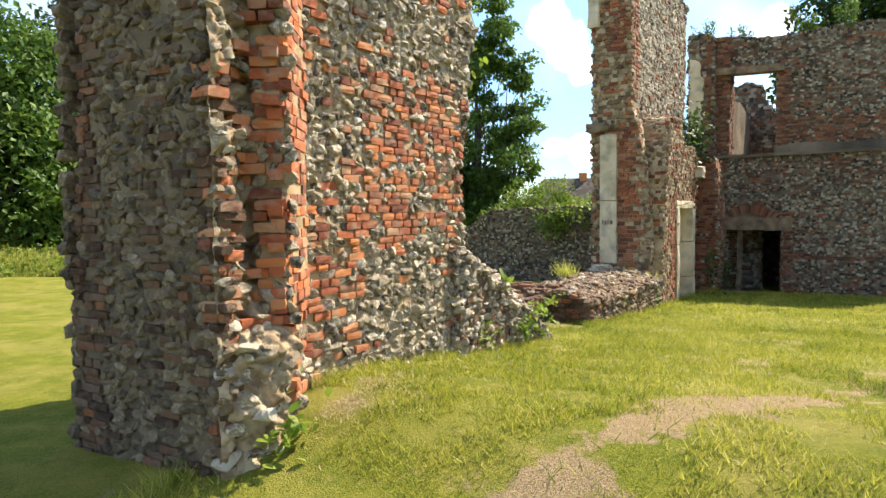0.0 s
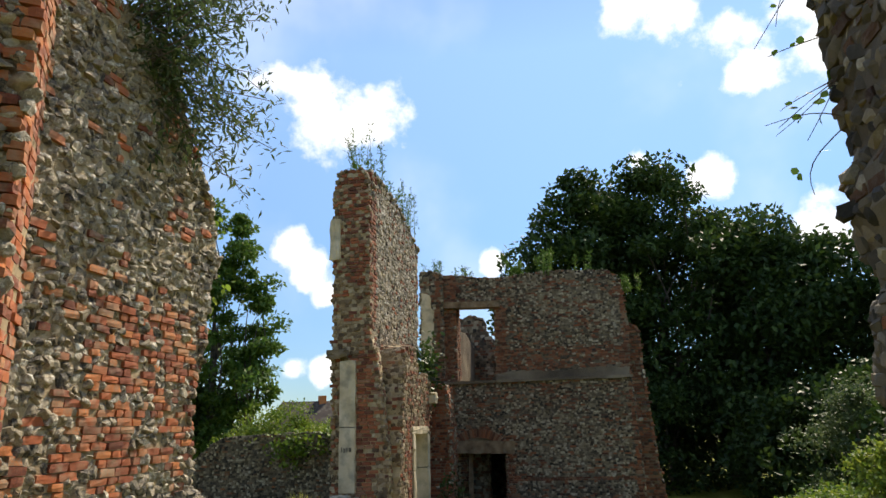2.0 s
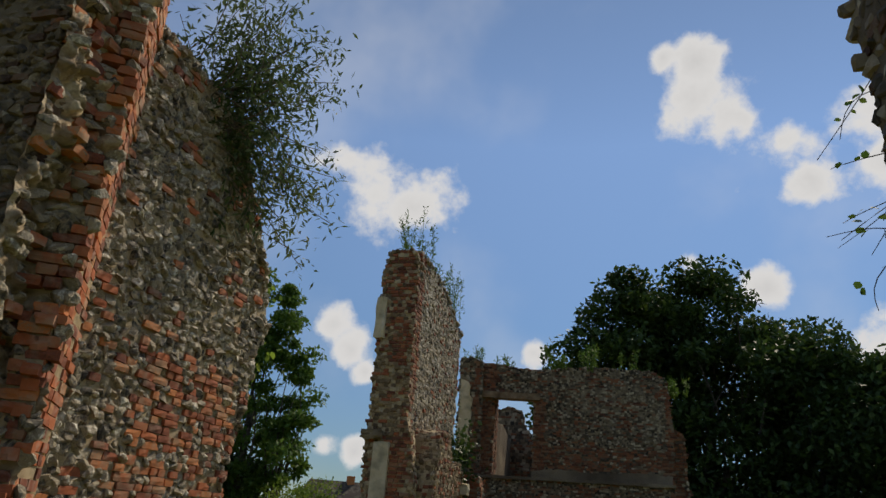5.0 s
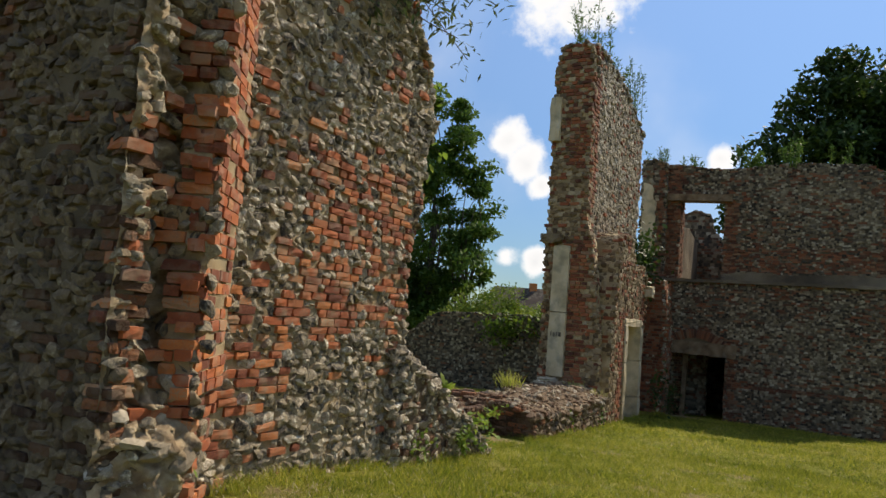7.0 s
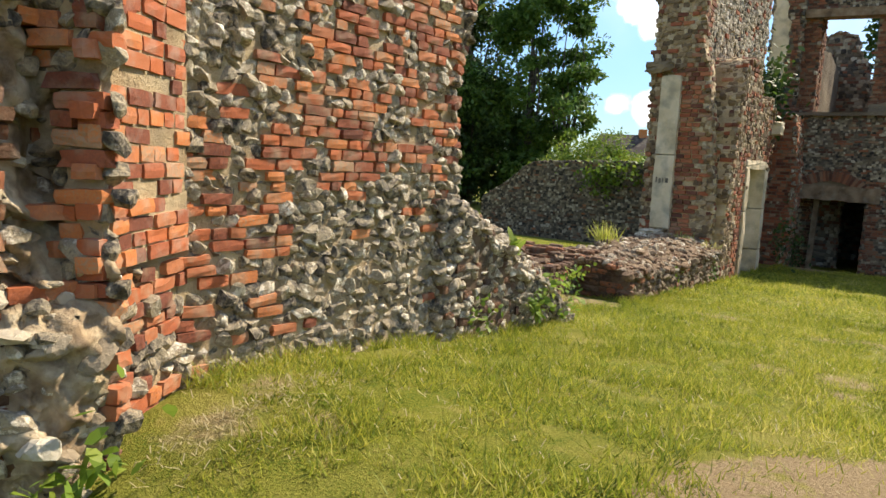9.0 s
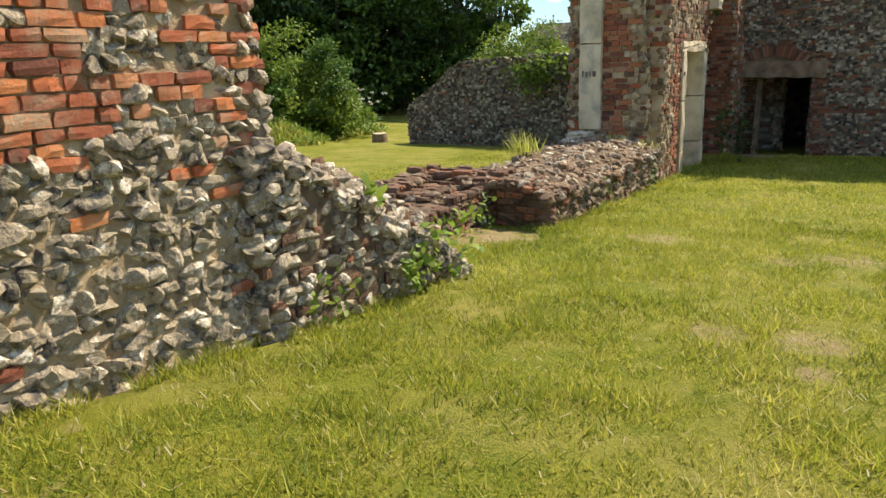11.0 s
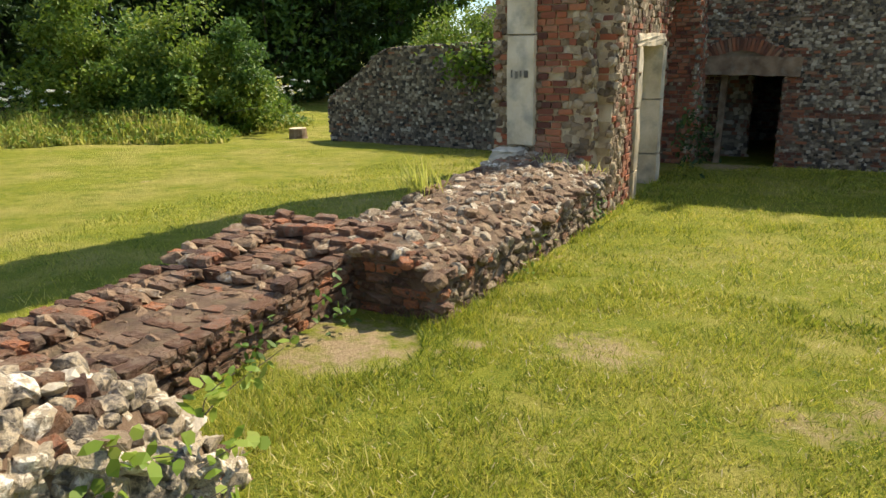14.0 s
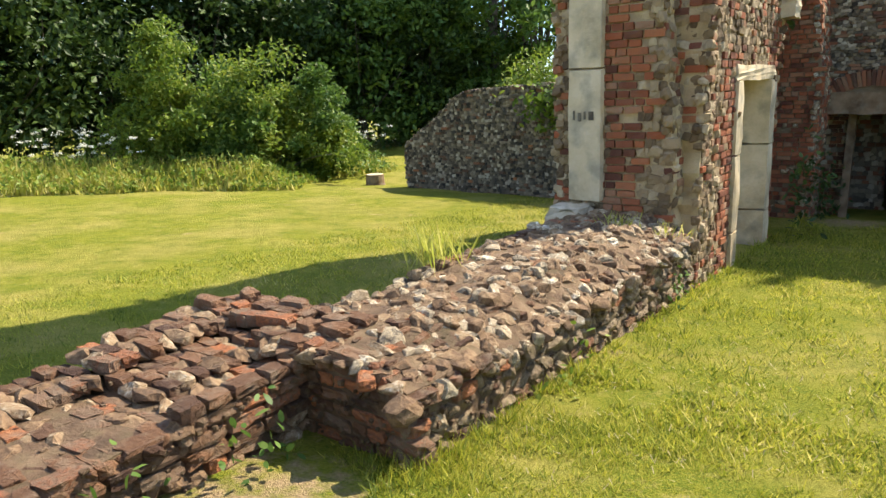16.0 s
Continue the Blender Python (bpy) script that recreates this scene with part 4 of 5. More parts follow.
    bm = bmesh.new()
    prism(bm, ragged([(-2.6, -0.4), (0.33, -0.4), (0.33, 0.25), (-0.05, 0.215), (-1.2, 0.172), (-2.6, 0.118)], 0.15, 0.015, keep=(0,)), W(0, -0.68), US, UP, VN, 0.98)
    part("core", bm, M["earth"], w)
    lay(fl, ob, W(0, -0.66), US, UP, VN, lambda a, z: z < 0.27 + 0.04 * a, -2.5, -0.1, -0.16, 0.28, lambda a, z: 0.9 if z > 0.02 else 0.5, row=0.07, aspect=(1, 2), thick=0.12, brick_len=0.22)
    for i in range(31):
        for j in range(8):
            s, n = -2.55 + i * 0.083, (-0.755 if j == 0 else -0.78 - j * 0.13)
            r = RNG.gauss(0, 0.05)
            e1 = VN * math.cos(r) + US * math.sin(r)
            lift = (0.06 if j > 4 else 0.0) + (0.05 if s > -0.75 and j > 1 else 0)
            dim = ((0.21 if j == 0 else 0.15) * RNG.uniform(0.85, 1.15), 0.088, 0.07)
            pile = ob if j < 1 or RNG.random() < 0.6 else fl
            pile.add(W(s + RNG.uniform(-0.015, 0.015), n, 0.19 + 0.035 * s + lift + RNG.uniform(-0.02, 0.008)), e1, UP.cross(e1), UP, dim)
    lay(fl, ob, W(0, -1.66), US, UP, -VN, lambda a, z: z < 0.2, -2.5, -0.1, -0.3, 0.28, lambda a, z: 0.8, row=0.07, thick=0.12)
    chip = Pile(CHIPS)
    for _ in range(150):
        s, n = RNG.uniform(-2.55, -0.1), RNG.uniform(-1.62, -0.66)
        z = 0.215 + 0.035 * s + (0.05 if n < -1.25 else 0)
        if RNG.random() < 0.5:
            n, z = RNG.uniform(-0.66, -0.625), RNG.uniform(-0.15, 0.2)
        d = RNG.uniform(0.012, 0.03)
        chip.add(W(s, n, z), US, VN, UP, (d * RNG.uniform(0.8, 1.6), d, d * RNG.uniform(0.7, 1.1)))
    chip.emit("mortar_crumb", M["earth"], w, "dark crumbling mortar between the bricks")
    fl.emit("rubble", M["cap_flint"], w, "brown rubble")
    ob.emit("old_brick", M["dark_brick"], w, "dark weathered red bricks", chosen=lambda p: plan(p.x, p.y)[1] > -1.2, piece_material=M["dark_brick_piece"], limit=280)


low_wall()


# ---------------------------------------------------------------- tall front wall with pilaster and doorway
def front_wall():
    w = thing("wall_4", "tall ruined front wall of flint and brick with stone pilaster", "ruined wall", "structure")
    fl, br, dk, tan = Pile(FLINTS), Pile(BRICKS), Pile(BRICKS), Pile(FLINTS)
    # lower storey: face on n = 0 from the pilaster to the doorway and beyond
    lo = ragged([(4.1, -0.9), (5.3, -0.9), (5.3, 1.55), (6.85, 1.55), (6.85, -0.9), (7.12, -0.9), (7.15, 1.6), (7.3, 2.2), (7.2, 2.5), (6.9, 2.9), (6.4, 2.7), (6.0, 2.9), (5.7, 3.3), (5.1, 3.4), (4.75, 3.3), (4.4, 2.7), (4.25, 1.6)], 0.14, 0.035, keep=(0, 1, 2, 3, 4, 5))
    masonry(w, lo, W(0, 0), US, VN, 1.0, lambda a, z: 0.15 + (0.6 if 4.75 < a < 5.3 and z < 1.8 or a > 6.8 and z < 2.2 else 0) + 0.3 * blot(a, z, 2, 5), (tan, br), "front rim back", row=0.075, rim_from=1.0)
    up = ragged([(4.15, 2.6), (8.6, 2.6), (8.75, 4.6), (8.85, 6.55), (7.6, 6.85), (6.4, 7.1), (5.4, 7.12), (4.15, 7.15)], 0.16, 0.05, keep=(0,))
    masonry(w, up, W(0, -0.58), US, VN, 0.75, lambda a, z: 0.06 + (0.95 if a < 4.42 and z > 3.9 else 0), (fl, br), "front rim back", row=0.09, rim_from=6.5)
    # front end of the wall, towards the garden
    fr = ragged([(0.0, -0.9), (1.22, -0.9), (1.15, 1.2), (1.02, 2.4), (0.9, 3.2), (0.78, 3.5), (0.76, 6.9), (0.62, 7.15), (0.1, 7.1), (0.0, 6.7)], 0.14, 0.02, keep=(0,))

    def front_brick(a, z):
        if z > 3.1:
            return 0.75 if a > 0.28 and z > 4.6 else 0.25
        return 0.95 if 0.48 < a < 0.82 else 0.12

    masonry(w, fr, W(3.95, -1.35), VN, -US, 0.3, front_brick, (tan, br), "front rim", row=0.075, rim_from=0.5, rim_brick=0.15)
    tan.emit("rubble", M["pier_rubble"], w, "tan mortared rubble of the broken wall end")
    # the wall beyond the doorway and the brick return that meets the house
    far = ragged([(7.05, -1.0), (9.7, -1.0), (9.7, 2.75), (8.9, 2.95), (8.2, 3.05), (7.6, 2.7), (7.05, 2.4)], 0.15, 0.04, keep=(0, 1))
    masonry(w, far, W(0, -0.55), US, VN, 0.5, lambda a, z: 0.35 + 0.4 * blot(a, z, 1.5, 9), (fl, br), "front rim", row=0.08, rim_from=2.0)
    ret = ragged([(0.0, -1.1), (0.98, -1.1), (1.0, -0.2), (1.06, 0.5), (1.1, 1.2), (1.03, 2.1), (0.97, 2.75), (0.3, 2.95), (0.0, 2.9)], 0.09, 0.025, keep=(0,))
    masonry(w, ret, W(9.58, -0.95), VN, -US, 1.0, lambda a, z: 0.96, (fl, dk), "front rim", row=0.07, rim_from=-1.0, rim_brick=0.45, mortar="end_mortar", proud=0.002)
    dk.emit("return_brick", M["plain_brick"], w, "dull red brick return wall beside the doorway")
    fl.emit("flint", M["flint"], w, "grey and cream flints")
    br.emit("brick_patch", M["plain_brick"], w, "red bricks in bands and jambs")

    def block(name, s0, s1, n0, n1, z0, z1, mat, label="", wear=0.012):
        b2 = bmesh.new()
        bmesh.ops.create_cube(b2, size=1.0)
        bmesh.ops.subdivide_edges(b2, edges=b2.edges[:], cuts=3, use_grid_fill=True)
        for v in b2.verts:
            k = sum(abs(c) > 0.49 for c in v.co)
            v.co *= 1 - 0.012 * (k - 1)
            p = W(s0 + (s1 - s0) * (v.co.x + 0.5), n0 + (n1 - n0) * (v.co.y + 0.5), z0 + (z1 - z0) * (v.co.z + 0.5))
            v.co = p + Vector([RNG.uniform(-wear, wear) for _ in range(3)])
        bmesh.ops.recalc_face_normals(b2, faces=b2.faces[:])
        return part(name, b2, M[mat], w, label)

    zz = 0.42
    for h in (1.25, 1.32):
        block("pilaster_block", 3.86, 4.1, -1.17, -0.84, zz, zz + h - 0.002, "stone", "pale weathered stone block", 0.007)
        zz += h
    block("pilaster_base", 3.6, 4.05, -1.27, -0.92, 0.16, 0.4, "white_stone", "white eroded stone base", 0.03)
    block("cornice", 3.78, 4.1, -1.43, -1.0, 3.03, 3.19, "end_mortar", "broken stone moulding", 0.03)
    block("upper_stone", 3.86, 4.1, -1.42, -1.2, 5.1, 6.0, "stone", "pale stone quoin", 0.015)
    # dark painted marks, no longer readable
    for i, (n0, z0, wd, hg) in enumerate(((-1.12, 1.2, 0.02, 0.09), (-1.07, 1.19, 0.035, 0.08), (-1.01, 1.21, 0.02, 0.07), (-0.96, 1.2, 0.05, 0.08))):
        block("painted_mark", 3.852, 3.858, n0, n0 + wd, z0, z0 + hg, "bark", "dark painted mark", 0.001)
    # doorway with stone frame
    for s0, s1 in ((5.2, 5.42), (6.68, 6.95)):
        zz = -0.8
        for h in (0.75, 0.8, 0.76):
            block("door_jamb", s0, s1, -0.55, 0.05, zz, zz + h - 0.01, "stone", "pale stone jamb block", 0.008)
            zz += h
    block("door_head", 5.17, 6.98, -0.55, 0.03, 1.5, 1.66, "stone", "stone door head", 0.01)
    block("jutting_stone", 7.1, 7.35, -0.2, 0.18, 2.2, 2.45, "stone", "pale stone sticking out", 0.02)


front_wall()


# ---------------------------------------------------------------- roofless house behind
def house():
    w = thing("ruined_house", "roofless two-storey flint house with doorway and window opening", "ruined house")
    fl, pale, br = Pile(FLINTS), Pile(FLINTS), Pile(BRICKS)

    def patchy(p):
        n, z = plan(p.x, p.y)[1], p.z
        limed = noise.noise((n * 0.7, z * 0.7, 2.0)) + 0.5 * noise.noise((n * 2.5, z * 2.5, 6.0)) + (0.25 if 1.7 < n < 3.8 and 0.2 < z < 1.9 else 0)
        return pale if limed > 0.15 and RNG.random() < 0.5 or RNG.random() < 0.05 else fl

    both = Sorter(patchy)

    def banded(a, z, seed):
        """Scattered bricks, denser in thin level bands."""
        return 0.05 + 0.5 * max(0.0, noise.noise((a * 0.7, z * 5.0, seed)) - 0.1) + 0.2 * max(0.0, blot(a, z, 0.9, seed + 4))

    lower = ragged([(-0.9, -1.3), (-0.02, -1.3), (-0.02, 0.95), (1.5, 0.92), (1.5, -1.3), (5.7, -1.3), (5.62, -0.75), (5.25, -0.35), (5.12, 2.9), (1.4, 2.88), (-0.9, 2.86)], 0.2, 0.015, keep=(0, 1, 2, 4, 8, 9))
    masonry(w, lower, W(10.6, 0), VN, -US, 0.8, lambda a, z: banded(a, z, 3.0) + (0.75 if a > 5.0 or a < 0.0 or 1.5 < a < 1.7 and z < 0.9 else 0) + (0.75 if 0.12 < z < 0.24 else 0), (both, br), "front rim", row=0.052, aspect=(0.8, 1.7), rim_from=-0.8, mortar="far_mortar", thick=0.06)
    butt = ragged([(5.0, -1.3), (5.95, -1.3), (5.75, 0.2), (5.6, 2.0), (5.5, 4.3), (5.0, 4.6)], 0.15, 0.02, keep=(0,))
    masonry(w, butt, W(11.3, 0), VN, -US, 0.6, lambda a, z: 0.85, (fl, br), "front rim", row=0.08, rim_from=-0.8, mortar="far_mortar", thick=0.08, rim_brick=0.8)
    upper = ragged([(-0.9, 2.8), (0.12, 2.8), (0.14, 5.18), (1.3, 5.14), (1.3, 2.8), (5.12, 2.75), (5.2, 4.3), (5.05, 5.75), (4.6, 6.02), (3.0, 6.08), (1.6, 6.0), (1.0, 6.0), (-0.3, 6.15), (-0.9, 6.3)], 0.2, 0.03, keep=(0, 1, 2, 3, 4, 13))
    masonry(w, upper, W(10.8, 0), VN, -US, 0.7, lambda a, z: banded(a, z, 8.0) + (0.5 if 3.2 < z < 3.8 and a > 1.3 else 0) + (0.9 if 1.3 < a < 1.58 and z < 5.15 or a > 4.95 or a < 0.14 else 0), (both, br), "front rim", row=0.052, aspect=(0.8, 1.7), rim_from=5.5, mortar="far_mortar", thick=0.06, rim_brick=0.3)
    # reveals of the doorway and the window, and the strip of wall beside the window
    lay(fl, br, W(10.6, 1.49), US, UP, -VN, lambda a, z: True, 0.02, 0.75, -1.1, 0.9, lambda a, z: 0.6, row=0.07, thick=0.08)
    lay(fl, br, W(10.8, 0.15), US, UP, VN, lambda a, z: True, 0.02, 0.7, 2.9, 5.1, lambda a, z: 0.8, row=0.07, thick=0.08)
    strip = ragged([(-0.9, 2.8), (-0.22, 2.8), (-0.2, 4.4), (-0.24, 6.15), (-0.55, 6.28), (-0.9, 6.25)], 0.12, 0.025, keep=(0,))
    masonry(w, strip, W(10.62, 0), VN, -US, 0.3, lambda a, z: 0.85 if a > -0.5 else 0.15, (both, br), "front rim", row=0.07, rim_from=3.0, mortar="far_mortar", thick=0.08)
    bm = bmesh.new()
    prism(bm, ragged([(-0.86, 3.5), (-0.52, 3.45), (-0.55, 4.2), (-0.48, 4.9), (-0.6, 5.5), (-0.86, 5.6)], 0.12, 0.04), W(10.575, 0), VN, UP, -US, 0.05, 0.0)
    part("plaster", bm, M["stone"], w, "remnant of pale plaster beside the window")
    # back of the shell, seen through the window, broken down between two stumps
    back = ragged([(-1.2, -1.4), (5.2, -1.4), (5.2, 5.2), (3.0, 5.0), (2.2, 3.6), (0.95, 3.5), (0.75, 4.7), (0.55, 4.9), (0.4, 5.5), (-0.1, 5.65), (-0.35, 5.5), (-1.2, 5.7)], 0.16, 0.04, keep=(0, 1))
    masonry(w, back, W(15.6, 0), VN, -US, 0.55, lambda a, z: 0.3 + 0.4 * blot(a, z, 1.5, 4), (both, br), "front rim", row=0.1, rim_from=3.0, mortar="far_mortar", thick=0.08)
    # part of the front's shade sits in these flint and brick colours
    fl.emit("flint", M["far_flint"], w, "dull grey flints, darkened for shade")
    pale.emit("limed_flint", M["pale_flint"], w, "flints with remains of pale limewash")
    br.emit("brick_patch", M["house_brick"], w, "red brick dressings, darkened for the shaded front")
    # side walls of the shell
    for name, a, b2, top in (("side_wall", W(10.9, 5.1), W(15.6, 5.1), 5.6), ("party_wall", W(15.6, -0.5), W(11.2, -0.5), 4.4)):
        d = (b2 - a)
        ln = d.length
        d.normalize()
        nn = Vector((d.y, -d.x, 0))
        pr = ragged([(0, -1.4), (ln, -1.4), (ln, top), (ln * 0.5, top + 0.3), (0, top)], 0.3, 0.04, keep=(0, 1, 4))
        bm = bmesh.new()
        prism(bm, pr, a, d, UP, nn, 0.55, 0.0)
        bmesh.ops.recalc_face_normals(bm, faces=bm.faces[:])
        part(name, bm, M["far_mortar"], w)
    # relieving arch of bricks over the doorway
    arch = Pile(BRICKS)
    for i in range(31):
        k = radians(35 + 110 * i / 30)
        d = (VN * math.cos(k) + UP * math.sin(k)).normalized()
        c = W(10.575, 0.72, 0.42) + d * 1.02
        arch.add(c, d, US, d.cross(US), (0.24, 0.1, 0.06))
    arch.emit("arch_brick", M["house_brick"], w, chosen=lambda p: True, piece_material=M["house_brick_piece"])
    # mortared tympanum under the arch, timber post, and the piers inside the doorway
    bm = bmesh.new()
    prism(bm, ragged([(0.05, 1.2), (1.4, 1.2), (1.25, 1.38), (0.95, 1.47), (0.5, 1.47), (0.2, 1.38)], 0.1, 0.015, keep=(0,)), W(10.555, 0), VN, UP, -US, 0.05, 0.0)
    part("tympanum", bm, M["end_mortar"], w, "brown mortar under the brick arch")
    bm = bmesh.new()
    prism(bm, [(0.34, -1.2), (0.46, -1.2), (0.5, 0.96), (0.38, 0.96)], W(10.95, 0), VN, UP, -US, 0.14, 0.0)
    part("door_post", bm, M["oak"], w, "grey leaning timber door post")
    inner_b, inner_f = Pile(BRICKS), Pile(FLINTS)
    pier = ragged([(-0.9, -1.3), (0.36, -1.3), (0.36, 2.7), (-0.9, 2.7)], 0.2, 0.01, keep=(0,))
    masonry(w, pier, W(11.2, 0), VN, -US, 0.3, lambda a, z: 0.75, (inner_f, inner_b), "front rim", row=0.07, mortar="mortar", thick=0.06)
    wall2 = ragged([(0.3, -1.3), (0.85, -1.3), (0.85, 2.7), (0.3, 2.7)], 0.2, 0.02, keep=(0,))
    masonry(w, wall2, W(12.0, 0), VN, -US, 0.5, lambda a, z: 0.3, (inner_f, inner_b), "front rim", row=0.08, mortar="far_mortar", thick=0.06)
    inner_b.emit("inner_brick", M["house_brick"], w, "red bricks of the inner pier")
    inner_f.emit("inner_flint", M["pale_flint"], w, "pale flints of the inner wall")
    bm = bmesh.new()
    prism(bm, ragged([(-0.1, 0.9), (1.75, 0.86), (1.78, 1.2), (-0.1, 1.24)], 0.12, 0.012), W(10.52, 0), VN, UP, -US, 0.4, 0.0)
    part("lintel", bm, M["oak"], w, "old weathered oak lintel")
    bm = bmesh.new()
    prism(bm, [(-0.2, 5.1), (1.5, 5.06), (1.5, 5.25), (-0.2, 5.28)], W(10.64, 0), VN, UP, -US, 0.4, 0.0)
    part("window_lintel", bm, M["oak"], w, "old oak window lintel")
    # added slab, out of sight, that keeps the inside dark behind the doorway
    bm = bmesh.new()
    prism(bm, [(0, 2.72), (5.9, 2.72), (5.9, 2.85), (0, 2.85)], W(11.3, -0.7), VN, UP, -US, 4.2, 0.0)
    part("upper_floor", bm, M["far_mortar"], w, "unseen floor slab that keeps the interior dark")
    bm = bmesh.new()
    prism(bm, ragged([(1.3, 2.86), (5.1, 2.88), (5.1, 3.16), (4.2, 3.2), (3.0, 3.12), (2.0, 3.18), (1.3, 3.1)], 0.1, 0.02), W(10.735, 0), VN, UP, -US, 0.1, 0.0)
    part("string_course", bm, M["far_mortar"], w, "pale mortared ledge")
    bm = bmesh.new()
    prism(bm, ragged([(-0.2, 2.83), (5.15, 2.85), (5.15, 2.93), (-0.2, 2.91)], 0.1, 0.012), W(10.5, 0), VN, UP, -US, 0.35, 0.0)
    part("ledge", bm, M["far_mortar"], w, "jutting ledge between the storeys")


house()


# ---------------------------------------------------------------- garden wall and the wall beside the entrance
def garden_wall():
    w = thing("wall_5", "old flint garden wall with sloping broken end", "wall", "structure")
    fl, br = Pile(FLINTS), Pile(BRICKS)
    a, b2 = W(11.1, -9.2), W(10.6, -1.2)
    d = (b2 - a).normalized()
    ln = (b2 - a).length
    nn = Vector((d.y, -d.x, 0))
    out = ragged([(0, -1.3), (ln, -1.3), (ln, 1.6), (4.2, 1.55), (2.1, 1.5), (1.8, 1.42), (0.9, 0.8), (0.15, 0.34), (0.0, 0.2)], 0.18, 0.03, keep=(0,))
    masonry(w, out, a, d, nn, 0.45, lambda a, z: 0.05, (fl, br), "front rim", row=0.062, rim_from=-0.5, mortar="far_mortar", thick=0.06)
    fl.emit("flint", M["far_flint"], w, "dull grey flints, darkened for shade")
    br.emit("brick_patch", M["dark_brick"], w)


garden_wall()


def side_wall():
    w = thing("wall_6", "flint wall end beside the entrance, toned dark for its shade", "ruined wall", "structure")
    fl, br = Pile(FLINTS_FINE), Pile(BRICKS)
    out = ragged([(0.0, -0.2), (3.0, -0.2), (3.0, 6.2), (-0.1, 6.2), (-0.08, 4.5), (0.03, 3.0), (-0.05, 2.6), (0.04, 2.25), (-0.03, 2.1)], 0.1, 0.02, keep=(0, 1, 2))
    # this end faces away from the sun; its shade is deepened by darker colours
    masonry(w, out, W(-6.9, 4.93), VN, -US, 1.0, lambda a, z: 0.06, (fl, br), "front rim", row=0.078, rim_from=0, mortar="far_mortar")
    bf = Pile(FLINTS)
    lay(bf, br, W(-5.9, 4.93), VN, UP, US, lambda a, z: in_poly(out, a, z), -0.1, 3.0, -0.2, 6.2, lambda a, z: 0.06, 0.08, (0.8, 1.8), thick=0.08)
    bf.emit("back_flint", M["far_flint"], w, "grey flints of the wall's back")
    fl.emit("flint", M["far_flint"], w, "grey flints")
    br.emit("brick_patch", M["dark_brick"], w)


side_wall()


# ---------------------------------------------------------------- plants
LRNG = np.random.RandomState(11)


def unit(n):
    v = LRNG.normal(size=(n, 3))
    return v / np.linalg.norm(v, axis=1, keepdims=True)


def leaves(points, length, width, droop=0.0, up=1.3, broad=False):
    """Leaves at the points: pointed and folded along the middle, or broad and rounded."""
    n = len(points)
    d = unit(n)
    d[:, 2] -= droop
    d /= np.linalg.norm(d, axis=1, keepdims=True)
    side = np.cross(d, unit(n) + np.array((0, 0, up)))
    side /= np.maximum(np.linalg.norm(side, axis=1, keepdims=True), 1e-6)
    nor = np.cross(side, d)
    ln = length * LRNG.uniform(0.6, 1.3, (n, 1))
    wd = width * LRNG.uniform(0.7, 1.2, (n, 1))
    p = np.asarray(points)
    tip, mid = p + d * ln, p + d * ln * 0.45
    if broad:
        lo, hi = p + d * ln * 0.28, p + d * ln * 0.68
        v = np.stack([p, lo + side * wd * 0.45, hi + side * wd * 0.42, tip - nor * wd * 0.2, hi - side * wd * 0.42, lo - side * wd * 0.45], axis=1)
        base = (np.arange(n) * 6)[:, None]
        return v.reshape(-1, 3), np.concatenate([base + np.array(k) for k in ((0, 1, 5), (1, 2, 4), (1, 4, 5), (2, 3, 4))])
    v = np.stack([p, mid + side * wd * 0.5 + nor * wd * 0.15, tip, mid - side * wd * 0.5 + nor * wd * 0.15], axis=1)
    base = (np.arange(n) * 4)[:, None]
    f = np.concatenate([base + np.array((0, 1, 2)), base + np.array((0, 2, 3))])
    return v.reshape(-1, 3), f


def tube(bm, pts, radii, sides=7):
    rings = []
    for i, p in enumerate(pts):
        d = (pts[min(i + 1, len(pts) - 1)] - pts[max(i - 1, 0)]).normalized()
        e = d.orthogonal().normalized()
        g = d.cross(e)
        rings.append([bm.verts.new(p + (e * math.cos(k * math.tau / sides) + g * math.sin(k * math.tau / sides)) * radii[i]) for k in range(sides)])
    for r1, r2 in zip(rings, rings[1:]):
        for k in range(sides):
            bm.faces.new((r1[k], r1[(k + 1) % sides], r2[(k + 1) % sides], r2[k]))
    bm.faces.new(rings[-1])


def bent(a, b, sag=0.1, n=6, rng=RNG):
    ln = (b - a).length
    off = Vector((rng.uniform(-1, 1), rng.uniform(-1, 1), rng.uniform(-0.4, 0.8))) * sag * ln
    return [a.lerp(b, i / n) + off * math.sin(math.pi * i / n) for i in range(n + 1)]


